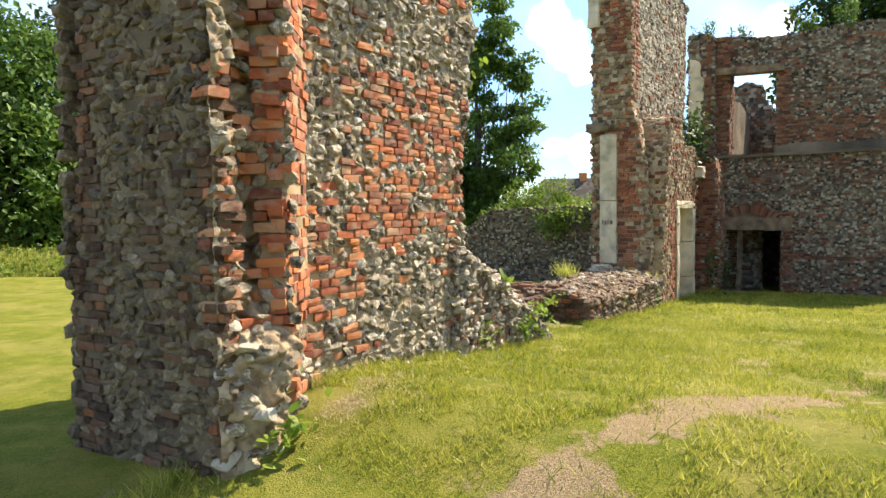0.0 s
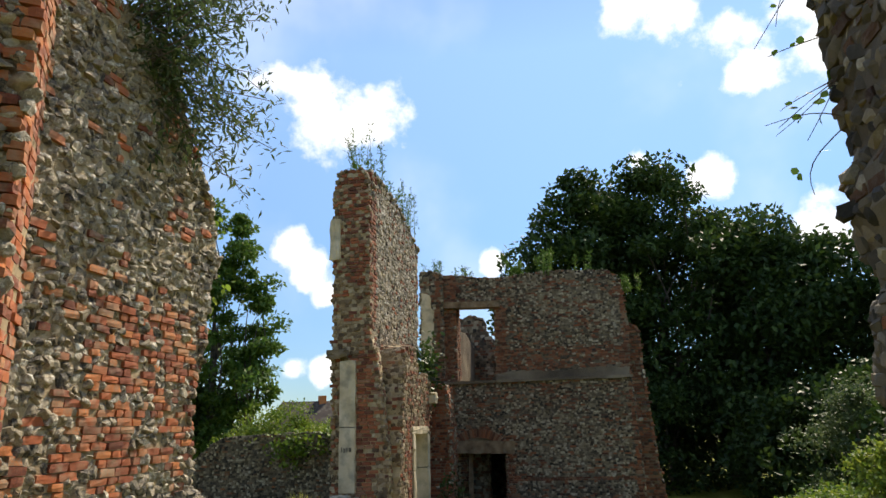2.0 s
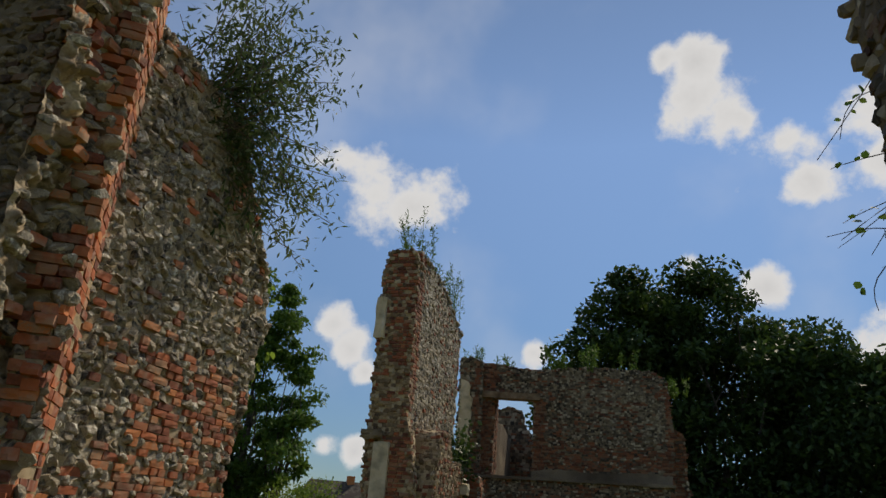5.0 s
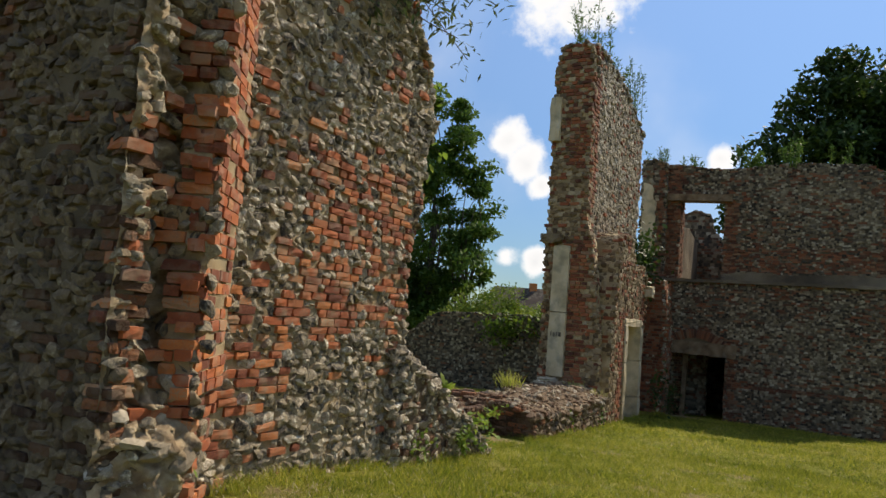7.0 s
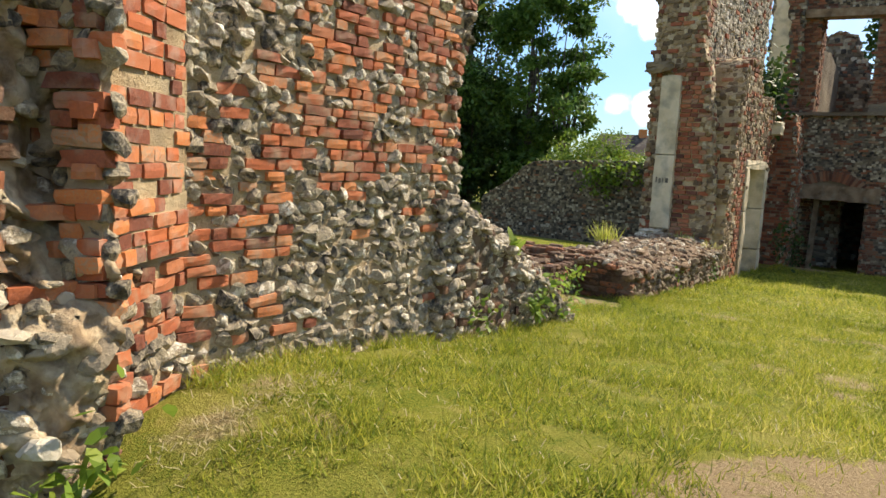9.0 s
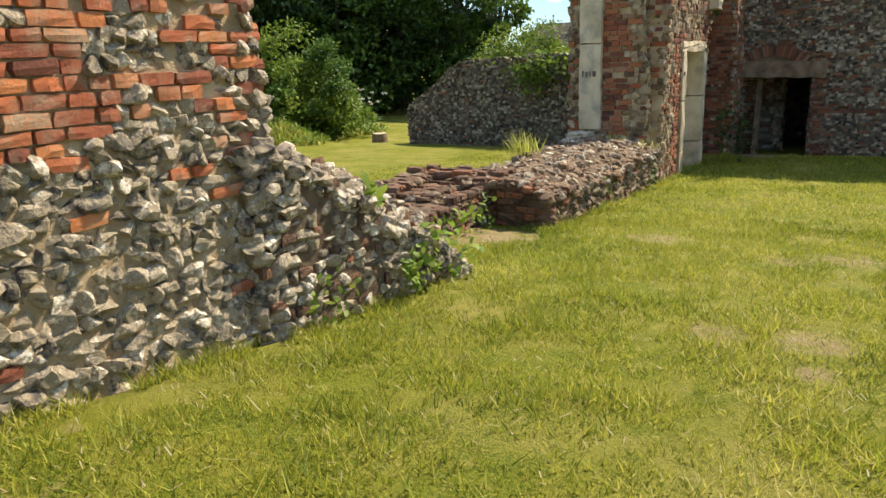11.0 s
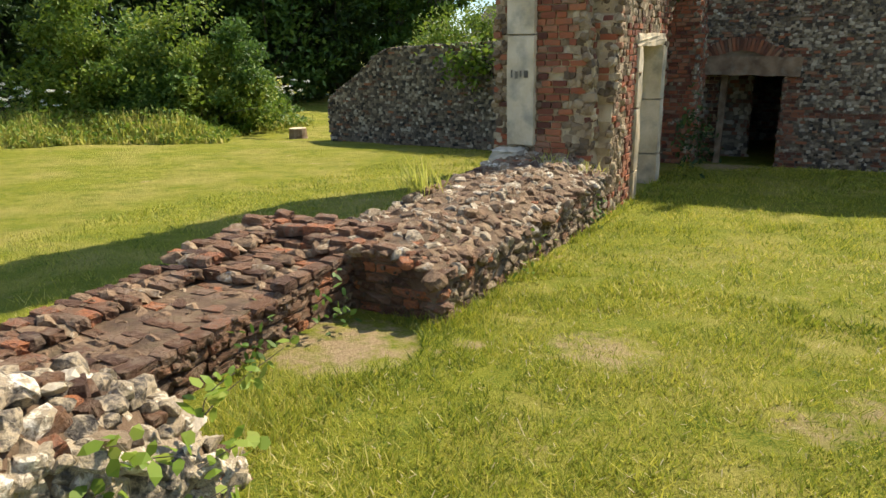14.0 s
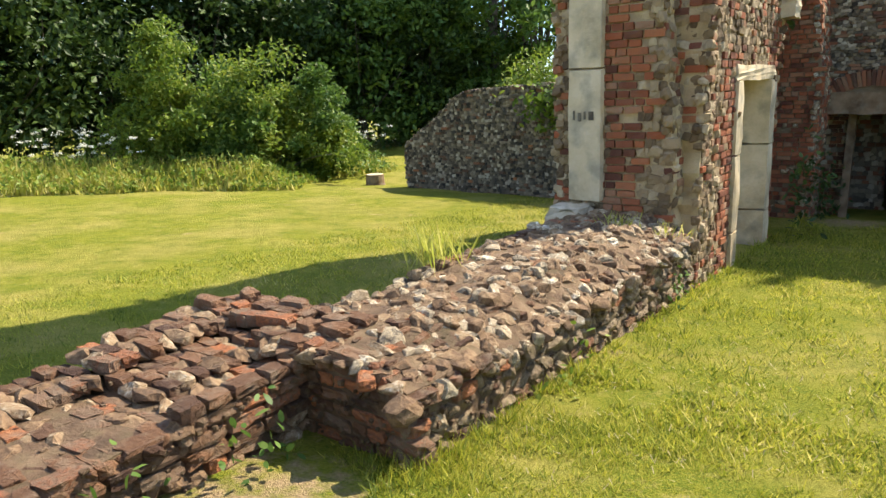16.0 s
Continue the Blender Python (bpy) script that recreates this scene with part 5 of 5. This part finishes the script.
def tree(x, y, height, radius, trunk_h, mat, label, leaf=0.22, blobs=55, per=230, group="", name="tree", lean=0.0, fill=0.75, rough=0.0):
    z = ground_z(x, y) - 0.1
    t = thing(name, label, "tree" if name == "tree" else "bush", group=group)
    t.location = (x, y, z)
    centres = []
    phase = LRNG.uniform(0, 60)
    for i in range(blobs):
        a = LRNG.uniform(0, math.tau)
        h = LRNG.uniform(0, 1) ** 0.8
        env = math.sin(math.pi * min(0.97, 0.16 + 0.8 * h)) ** 0.7
        r = radius * env * math.sqrt(LRNG.uniform(0.12, 1)) * LRNG.uniform(0.65, 1.2) * (1 + rough * 0.8 * math.sin(3 * a + phase))
        h *= 1 + rough * 0.6 * math.sin(2 * a + phase * 1.7)
        centres.append(Vector((r * math.cos(a) + lean * h, r * math.sin(a), trunk_h + (height - trunk_h) * (0.04 + 0.9 * h))))
    bm = bmesh.new()
    tube(bm, bent(Vector((0, 0, 0)), Vector((lean * 0.6, 0, trunk_h + (height - trunk_h) * 0.6)), 0.04), [height * 0.02 * (1 - 0.12 * i) for i in range(7)])
    for c in centres[:: max(1, blobs // 16)]:
        k = LRNG.uniform(0.2, 0.75)
        start = Vector((lean * 0.3 * k, 0, trunk_h * 0.7 + (c.z - trunk_h * 0.7) * 0.5 * k))
        tube(bm, bent(start, c, 0.12), [height * 0.006 * (1 - 0.14 * i) for i in range(7)], 5)
    part("trunk", bm, M["bark"], t, "dark furrowed trunk and limbs")
    pts = []
    for c in centres:
        br = radius * LRNG.uniform(0.13, 0.36)
        u = unit(per)
        rr = br * (fill + (1.12 - fill) * LRNG.uniform(0, 1, (per, 1)) ** 0.5)
        pts.append(np.array(c) + u * rr * np.array((1.15, 1.15, 0.75)))
    v, f = leaves(np.concatenate(pts), leaf, leaf * 0.62, 0.15)
    mesh_part("crown", v, f, M[mat], t)
    return t


def tuft(name, label, category, points, length, width, mat, droop=0.0, stems=(), stem_r=0.004, group="", stem_mat="twig"):
    """A small plant: leaves at the points, with stems."""
    t = thing(name, label, category, group=group)
    if stems:
        for st in stems:
            bm = bmesh.new()
            tube(bm, st, [stem_r * (1 - 0.6 * i / len(st)) for i in range(len(st))], 4)
            part("stem", bm, M[stem_mat], t)
    v, f = leaves(np.array(points), length, width, droop, broad=width > length * 0.4)
    mesh_part("foliage", v, f, M[mat], t)
    return t


def azi(az, dist):
    a = radians(az)
    return dist * math.sin(a), dist * math.cos(a)


# great dark trees behind the house
for az, dist, h, r in ((29.6, 35, 12.6, 2.8), (33.0, 34, 15.8, 3.4), (36.4, 36, 16.4, 3.2), (39.6, 35, 16.4, 3.6), (43.5, 37, 14.0, 4.0), (47.0, 34, 12.2, 4.0), (51.0, 33, 10.4, 4.0), (57.0, 31, 8.6, 4.2), (63.0, 28, 8.0, 4.2), (70, 26, 8.0, 4.6)):
    x, y = azi(az, dist)
    tree(x, y, h, r, 0.6, "leaf_dark", "tall dense tree with dark green crown behind the ruined house", 0.32, 75, 200, "trees behind the house")
# dark understorey closing the wood
for az, dist, h, r in ((34, 38, 6, 4), (44, 38, 6, 4), (49, 27, 4.2, 3.2), (55, 24, 4.0, 3.0), (62, 21, 4.0, 3.0), (39, 31, 4.5, 3.0)):
    x, y = azi(az, dist)
    tree(x, y, h, r, 0.0, "leaf_dark", "dark shady shrub under the trees", 0.26, 34, 230, "shrubs under the trees", "shrub")
# wood beyond the west lawn
for az, dist, h, r, mat in ((-58, 26, 9, 4.5, "leaf_dark"), (-48, 28, 10, 4.6, "leaf_dark"), (-40, 30, 9.5, 4.4, "leaf_dark"), (-33, 31, 9.6, 4.4, "leaf_mid"), (-27, 33, 10.5, 4.6, "leaf_dark"), (-21, 36, 9.0, 4.2, "leaf_dark"), (-15.5, 38, 10.0, 4.4, "leaf_dark"), (-10.5, 40, 9.6, 4.2, "leaf_dark"), (-5.5, 41, 9.0, 4.2, "leaf_mid"), (-1.0, 42, 8.0, 3.8, "leaf_dark")):
    x, y = azi(az, dist)
    tree(x, y, h, r, 0.3, mat, "tall leafy tree at the edge of the wood", 0.3, 80, 170, "trees of the wood", fill=0.6)
for az, dist, h, r in ((-52, 30, 7, 4), (-44, 32, 7, 4), (-36, 34, 7, 4), (-29, 37, 7.5, 4), (-23, 40, 7.5, 4.2), (-17, 42, 7.5, 4.2), (-11, 44, 7.5, 4.2), (-5, 45, 7, 4.2), (0, 46, 6.5, 4)):
    x, y = azi(az, dist)
    tree(x, y, h, r, 0.0, "leaf_dark", "dark undergrowth at the foot of the wood", 0.4, 34, 150, "undergrowth", "shrub")
# the slender tree behind the gap, with open crown
x, y = azi(3.3, 41)
tree(x, y, 16.0, 2.5, 0.2, "leaf_mid", "slender tree with open bright green crown", 0.3, 80, 230, "", "tree", fill=0.3, rough=0.3)
x, y = azi(6.0, 41)
tree(x, y, 11.3, 2.1, 1.5, "leaf_mid", "young tree with an open drooping crown", 0.34, 46, 120, "", "tree", fill=0.1, rough=0.35, lean=0.5)
x, y = azi(-1.6, 47)
tree(x, y, 17.0, 3.6, 0.2, "leaf_dark", "tall leafy tree behind the near wall", 0.3, 90, 220, "", "tree", fill=0.3, rough=0.3)
# bright bushes beyond the garden wall
for az, dist, h, r in ((7.0, 33, 2.9, 1.8), (9.0, 30, 3.3, 2.4), (11.5, 30, 3.2, 2.2), (13.5, 31, 3.0, 2.0)):
    x, y = azi(az, dist)
    tree(x, y, h, r, 0.0, "leaf_bright", "bright green bush behind the garden wall", 0.14, 40, 220, "bushes behind the wall", "bush", fill=0.3, rough=0.4)
# bushes on the far edge of the west lawn
for x, y, h, r, mat in ((-6.6, 25.6, 3.5, 1.5, "leaf_bright"), (-5.1, 26.3, 2.9, 1.5, "leaf_mid"), (-3.6, 25.8, 3.1, 1.7, "leaf_bright"), (-2.6, 26.8, 2.7, 1.4, "leaf_mid"), (-4.4, 25.2, 1.9, 1.2, "leaf_mid")):
    tree(x, y, h, r, 0.0, mat, "leafy elder bush standing at the lawn's edge", 0.15, 64, 150, "bushes on the lawn's edge", "bush", fill=0.3, rough=0.5)
# bushes on the courtyard side
for x, y, h, r, mat, lf in ((8.9, 6.5, 1.55, 0.9, "leaf_bright", 0.08), (8.2, 7.2, 0.9, 0.8, "leaf_bright", 0.08), (7.8, 7.9, 0.5, 0.6, "leaf_mid", 0.07), (9.8, 8.5, 0.85, 0.9, "leaf_bright", 0.08), (9.4, 6.5, 1.25, 0.9, "leaf_bright", 0.08), (11.5, 9.6, 0.8, 1.2, "leaf_mid", 0.09), (10.6, 7.4, 1.3, 0.9, "leaf_mid", 0.08), (16.4, 12.6, 3.4, 1.4, "leaf_willow", 0.12), (18.4, 13.2, 3.6, 1.7, "leaf_mid", 0.12)):
    tree(x, y, h, r, 0.0, mat, "rough green bush beside the courtyard lawn", lf, 40, 150, "bushes beside the courtyard", "bush", fill=0.2)


def grass():
    n = 330000
    s = np.concatenate([LRNG.uniform(-8.5, 1.5, n * 3 // 5), LRNG.uniform(-4, 10, n * 2 // 5)])
    q = np.concatenate([LRNG.uniform(-0.62, 4.6, n * 3 // 5), np.where(LRNG.uniform(0, 1, n * 2 // 5) < 0.75, LRNG.uniform(0.0, 7.0, n * 2 // 5), LRNG.uniform(-5, -1.0, n * 2 // 5))])
    pts, hs, wd = [], [], []
    for a, b in zip(s, q):
        p = P0 + US * float(a) + VN * float(b)
        tuftiness = noise.noise((p.x * 2.2, p.y * 2.2, 6.0)) + 0.6 * noise.noise((p.x * 7, p.y * 7, 2.0))
        way = abs(p.x - 1.457 * p.y + 4.25) + 1.6 * noise.noise((p.x * 2, p.y * 2, 0.7))
        if any((p.x - q.x) ** 2 + (p.y - q.y) ** 2 < (r * 1.1) ** 2 and (r > 0.4 or RNG.random() < 0.85) for q, r in SOIL) or (-0.7 < b < 0 and not -1.95 < a < -0.13) or tuftiness < -0.34 or (p.y < 6.8 and way < 0.55 and RNG.random() < 0.9) or (-7.0 < a < -6.0 and b < 0.75):
            continue
        pts.append((p.x, p.y, ground_z(p.x, p.y) - 0.004))
        near_foot = 0.05 if abs(b) < 0.14 else 0.035 * (RNG.random() < 0.15)
        hs.append((0.022 + 0.05 * max(0, tuftiness) + near_foot) * (0.6 + 0.9 * RNG.random()))
        wd.append(0.0036 + 0.0025 * (a > 1))
    p, h, w = np.array(pts), np.array(hs)[:, None], np.array(wd)[:, None]
    k = len(p)
    ang = LRNG.uniform(0, math.tau, k)
    side = np.stack([np.cos(ang), np.sin(ang), np.zeros(k)], axis=1)
    bend = np.stack([LRNG.normal(0, 0.6, k), LRNG.normal(0, 0.6, k), np.ones(k)], axis=1)
    tip = p + bend * h
    v = np.stack([p - side * w, p + side * w, tip], axis=1).reshape(-1, 3)
    f = np.arange(k * 3).reshape(-1, 3)
    tagged(mesh_part("grass", v, f, M["grass_blade"], None, "short mown green grass with paler dry blades", False, "stuff"), category="grass")
    # dry cut stalks lying on the lawn
    pts = []
    for i in range(3400):
        p = W(RNG.uniform(-6.2, 3), RNG.uniform(0.15, 4.2)) if i < 3000 else W(RNG.gauss(-6.1, 0.3), 0.5 + abs(RNG.gauss(0, 0.2)))
        pts.append((p.x, p.y, ground_z(p.x, p.y) + 0.025))
    p = np.array(pts)
    k = len(p)
    ang = LRNG.uniform(0, math.tau, k)
    ln = LRNG.uniform(0.02, 0.08, (k, 1)) * np.where(LRNG.uniform(0, 1, (k, 1)) < 0.06, 2.0, 1.0)
    d = np.stack([np.cos(ang), np.sin(ang), LRNG.normal(0.1, 0.25, k)], axis=1)
    side = np.stack([-np.sin(ang), np.cos(ang), np.zeros(k)], axis=1) * 0.002
    up = np.array((0, 0, 0.012))
    v = np.stack([p - side, p + side, p + d * ln * 0.5 + side + up, p + d * ln * 0.5 - side + up, p + d * ln, p + d * ln], axis=1)[:, :4].reshape(-1, 3)
    tagged(mesh_part("straw", v, np.arange(k * 4).reshape(-1, 4), M["straw"], None, "dry pale stalks lying on the lawn", False, "stuff"), category="straw")


grass()


def meadow():
    pts, grow = [], []
    for _ in range(34000):
        s = RNG.uniform(-8, 15)
        rise = abs(RNG.gauss(0, 2.4))
        edge = float(np.interp(s, [-8, 0, 5, 6.7, 8.5, 9.4, 12, 15], [17, 16.4, 14.2, 12.7, 10.3, 11.2, 12.6, 12.8])) + 0.5 * noise.noise((s * 0.8, 0, 3.0))
        q = W(s, -edge - rise)
        pts.append((q.x, q.y, ground_z(q.x, q.y) - 0.02))
        grow.append(min(1.0, 0.22 + rise * 0.4 + 0.25 * noise.noise((q.x, q.y, 1.0))))
    p = np.array(pts)
    k = len(p)
    h = LRNG.uniform(0.3, 0.85, (k, 1)) * np.array(grow)[:, None]
    ang = LRNG.uniform(0, math.tau, k)
    side = np.stack([np.cos(ang), np.sin(ang), np.zeros(k)], axis=1) * LRNG.uniform(0.015, 0.05, (k, 1))
    tip = p + np.stack([LRNG.normal(0, 0.25, k), LRNG.normal(0, 0.25, k), np.ones(k)], axis=1) * h
    v = np.stack([p - side, p + side, tip], axis=1).reshape(-1, 3)
    tagged(mesh_part("tall_grass", v, np.arange(k * 3).reshape(-1, 3), M["meadow"], None, "tall unmown meadow grass at the lawn's edge", False, "stuff"), category="grass")
    pick = LRNG.choice(k, 14000)
    spot = p[pick] + np.stack([np.zeros(14000), np.zeros(14000), LRNG.uniform(0.05, 0.8, 14000) * np.array(grow)[pick]], axis=1)
    v, f = leaves(spot, 0.16, 0.08, -0.2)
    tagged(mesh_part("meadow_weeds", v, f, M["leaf_bright"], None, "leafy yellow-green weeds among the tall grass", False, "stuff"), category="weeds")
    # white umbels among the tall grass
    for cx, cy, cnt, hh in ((-9.0, 23.4, 24, 1.15), (-7.4, 23.6, 22, 1.15), (-1.8, 28.2, 26, 1.3), (-10.8, 22.9, 16, 1.15)):
        stems, heads = [], []
        for _ in range(cnt):
            x, y = cx + RNG.gauss(0, 0.7), cy + RNG.gauss(0, 0.5)
            z = ground_z(x, y)
            h = hh * RNG.uniform(0.7, 1.25)
            tip = Vector((x + RNG.uniform(-0.1, 0.1), y, z + h))
            stems.append([Vector((x, y, z)), Vector((x, y, z + h * 0.5)), tip])
            for _ in range(22):
                heads.append((tip.x + RNG.gauss(0, 0.04), tip.y + RNG.gauss(0, 0.04), tip.z + RNG.gauss(0, 0.015)))
        tuft("cow_parsley", "tall white-flowered umbel plants in the meadow", "wild flowers", heads, 0.035, 0.035, "blossom", stems=stems, group="umbel flowers", stem_mat="leaf_mid")


meadow()


def wall_plants():
    # branches over the top of the near wall
    stems, pts = [], []
    root = W(-4.9, -0.3, 4.9)
    for _ in range(80):
        s, n, z = RNG.uniform(-5.4, -3.5), RNG.uniform(-0.4, 0.7), RNG.uniform(4.7, 6.5)
        if RNG.random() < 0.3:
            s, n, z = RNG.uniform(-4.8, -3.4), RNG.uniform(0.1, 0.6), RNG.uniform(3.9, 4.9)
        st = bent(root + Vector((RNG.uniform(-0.3, 0.3), RNG.uniform(-0.3, 0.3), RNG.uniform(-0.3, 0.2))), W(s, n, z), 0.15)
        stems.append(st)
        for q in st[2:]:
            for _ in range(16):
                pts.append((q.x + RNG.gauss(0, 0.09), q.y + RNG.gauss(0, 0.09), q.z + RNG.gauss(0, 0.09)))
    tuft("climber", "grey-green leafy shrub growing over the broken wall top", "shrub", pts, 0.10, 0.028, "leaf_willow", 0.5, stems, 0.008)
    # yellow-green sprig hanging at the wall's end
    stems, pts = [], []
    for _ in range(9):
        st = bent(W(-3.75, -0.5, 3.4), W(RNG.uniform(-3.4, -2.7), RNG.uniform(-0.7, -0.2), RNG.uniform(2.6, 3.9)), 0.2)
        stems.append(st)
        for q in st[2:]:
            for _ in range(5):
                pts.append((q.x + RNG.gauss(0, 0.06), q.y + RNG.gauss(0, 0.06), q.z + RNG.gauss(0, 0.06)))
    tuft("sprig", "yellow-green leafy sprig on the wall's end", "shrub", pts, 0.10, 0.06, "leaf_fresh", 0.2, stems, 0.006)
    # bramble on the stub
    stems, pts = [], []
    for _ in range(12):
        a = W(RNG.uniform(-3.0, -2.25), 0.24, RNG.uniform(0.1, 0.42))
        st = bent(a, a + US * RNG.uniform(-0.1, 0.4) + VN * RNG.uniform(0.03, 0.14) + UP * RNG.uniform(-0.15, 0.2), 0.2)
        stems.append(st)
        for q in st[1:]:
            for _ in range(2):
                pts.append((q.x + RNG.gauss(0, 0.025), q.y + RNG.gauss(0, 0.025), q.z + RNG.gauss(0, 0.025)))
    tuft("bramble", "low bramble with broad green leaves on the flint stub", "bramble", pts, 0.066, 0.05, "leaf_fresh", 0.1, stems, 0.003)
    # small leafy weeds: place, spread, count, leaf
    for s, n, z, sp, cnt, ln, mat, nm in ((-3.1, 0.13, 0.74, 0.04, 14, 0.13, "leaf_fresh", "wall_weed"), (-6.75, 0.5, 0.22, 0.12, 60, 0.10, "leaf_fresh", "wall_weed"), (-0.6, -0.55, -0.05, 0.14, 50, 0.06, "leaf_mid", "weed"), (-1.2, -0.58, 0.02, 0.12, 40, 0.06, "leaf_mid", "weed"), (1.3, 0.08, -0.2, 0.15, 40, 0.06, "leaf_bright", "weed"), (3.3, 0.08, -0.2, 0.12, 50, 0.06, "leaf_mid", "weed"), (-3.6, 0.18, 0.25, 0.1, 40, 0.06, "leaf_bright", "weed"), (7.6, 0.2, 0.1, 0.3, 160, 0.10, "leaf_dark", "ivy"), (9.8, 0.2, -0.3, 0.28, 140, 0.10, "leaf_dark", "ivy")):
        pts = [tuple(W(s + RNG.gauss(0, sp), n + abs(RNG.gauss(0, sp * 0.5)), z + RNG.gauss(0, sp))) for _ in range(cnt)]
        tuft(nm, "small green weed growing on the old wall", "weed", pts, ln, ln * 0.5, mat, -0.2, group="weeds on the walls")
    # dry tuft and grass on the low wall's back
    for s, n, z, cnt, hgt in ((1.4, -0.95, 0.35, 90, 0.32), (3.7, -0.2, 0.16, 70, 0.14), (3.4, -0.45, 0.3, 40, 0.14)):
        pts = [tuple(W(s + RNG.gauss(0, 0.12), n + RNG.gauss(0, 0.08), z)) for _ in range(cnt)]
        tuft("grass_tuft", "dry tuft of grass on the low wall", "grass tuft", pts, hgt, 0.012, "meadow", -1.6, group="grass tufts on the walls")
    # tall weeds standing on the wall tops
    k = 0
    for s, n, z, cnt, hgt in ((4.3, -0.95, 7.1, 5, 1.05), (5.2, -0.8, 7.05, 6, 1.4), (6.6, -0.9, 7.0, 4, 0.8), (8.2, -0.75, 6.7, 10, 1.5), (11.0, -0.5, 6.1, 7, 0.6), (11.0, 0.4, 6.0, 5, 0.5), (11.0, 2.0, 6.0, 10, 0.5), (11.0, 2.9, 6.0, 8, 0.8), (11.0, 4.1, 6.0, 3, 0.7), (10.9, 5.2, 5.4, 8, 0.4)):
        stems, pts = [], []
        for _ in range(cnt):
            a = W(s + RNG.gauss(0, 0.22), n + RNG.gauss(0, 0.14), z - 0.06)
            b = a + Vector((RNG.gauss(0, 0.1), RNG.gauss(0, 0.1), hgt * RNG.uniform(0.6, 1.15)))
            st = bent(a, b, 0.05)
            stems.append(st)
            for i in range(60):
                q = a.lerp(b, RNG.uniform(0.05, 1))
                pts.append((q.x + RNG.gauss(0, 0.035), q.y + RNG.gauss(0, 0.035), q.z))
        tuft("wall_top_weed", "tall thin weeds standing on the broken wall top", "weed", pts, 0.12, 0.03, "leaf_mid", -0.5, stems, 0.008, "weeds on the wall tops", "leaf_bright")
    # ivy on the ledges of the front wall and along the garden wall's top
    for s, n, z, ss, sn, sz, cnt, mat in ((8.0, -0.2, 3.2, 0.5, 0.15, 0.35, 420, "leaf_dark"), (7.0, -0.3, 2.6, 0.35, 0.12, 0.25, 200, "leaf_mid"), (10.7, -3.4, 1.35, 0.25, 1.0, 0.2, 700, "leaf_bright"), (10.6, -4.9, 1.1, 0.15, 0.3, 0.3, 260, "leaf_bright")):
        pts = [tuple(W(s + RNG.gauss(0, ss), n + RNG.gauss(0, sn), z + RNG.gauss(0, sz))) for _ in range(cnt)]
        tuft("ivy", "leafy creeper hanging over the old wall", "creeper", pts, 0.14, 0.1, mat, 0.3, group="creepers on the walls")
    # bare trailing vines on the wall beside the entrance
    stems, pts = [], []
    for _ in range(9):
        a = W(-5.95, 4.93, RNG.uniform(3.1, 4.4))
        b = a - VN * RNG.uniform(0.15, 0.45) - UP * RNG.uniform(-0.1, 0.7)
        st = bent(a, b, 0.2)
        stems.append(st)
        for q in st[2:5]:
            pts.append((q.x + RNG.gauss(0, 0.03), q.y + RNG.gauss(0, 0.03), q.z))
    tuft("vine", "bare trailing vine with few leaves on the dark wall", "vine", pts, 0.06, 0.045, "leaf_mid", 0.2, stems, 0.004)


wall_plants()


def stump():
    t = thing("tree_stump", "short sawn tree stump standing in the lawn", "tree stump")
    c = Vector((-0.75, 25.0, 0))
    c.z = ground_z(c.x, c.y)
    bm = bmesh.new()
    tube(bm, [c + UP * -0.05, c + UP * 0.06, c + UP * 0.28], [0.29, 0.25, 0.24], 14)
    part("trunk", bm, M["oak"], t)
    bm = bmesh.new()
    tube(bm, [c + UP * 0.275, c + UP * 0.286], [0.225, 0.225], 14)
    part("cut_end", bm, M["stone"], t, "pale cut end")


stump()


def far_house():
    x, y = azi(10.8, 62)
    h = thing("house", "far house with brown tiled roof among trees", "house")
    bm = bmesh.new()
    e = Vector((0.97, -0.2, 0)).normalized()
    nn = Vector((-e.y, e.x, 0))
    c = Vector((x, y, -3.5))

    def pt(a, b, z):
        return bm.verts.new(c + e * a + nn * b + UP * z)

    lo = [pt(-3.6, -3, 5.1), pt(3.6, -3, 5.1), pt(3.6, 3, 5.1), pt(-3.6, 3, 5.1)]
    ri = [pt(-2.2, 0, 7.6), pt(2.4, 0, 7.6)]
    bm.faces.new((lo[0], lo[1], ri[1], ri[0]))
    bm.faces.new((lo[2], lo[3], ri[0], ri[1]))
    bm.faces.new((lo[1], lo[2], ri[1]))
    bm.faces.new((lo[3], lo[0], ri[0]))
    part("roof", bm, M["tile"], h)
    bm = bmesh.new()
    bmesh.ops.create_cube(bm, size=1, matrix=Matrix.Translation(c + UP * 2.5) @ Matrix(((e.x * 6.6, nn.x * 5.4, 0, 0), (e.y * 6.6, nn.y * 5.4, 0, 0), (0, 0, 5.2, 0), (0, 0, 0, 1))))
    part("wall", bm, M["brick"], h)
    bm = bmesh.new()
    bmesh.ops.create_cube(bm, size=1, matrix=Matrix.Translation(c + e * 1.2 + UP * 7.6) @ Matrix.Diagonal((0.6, 0.6, 0.9, 1)))
    part("chimney", bm, M["brick"], h)


far_house()
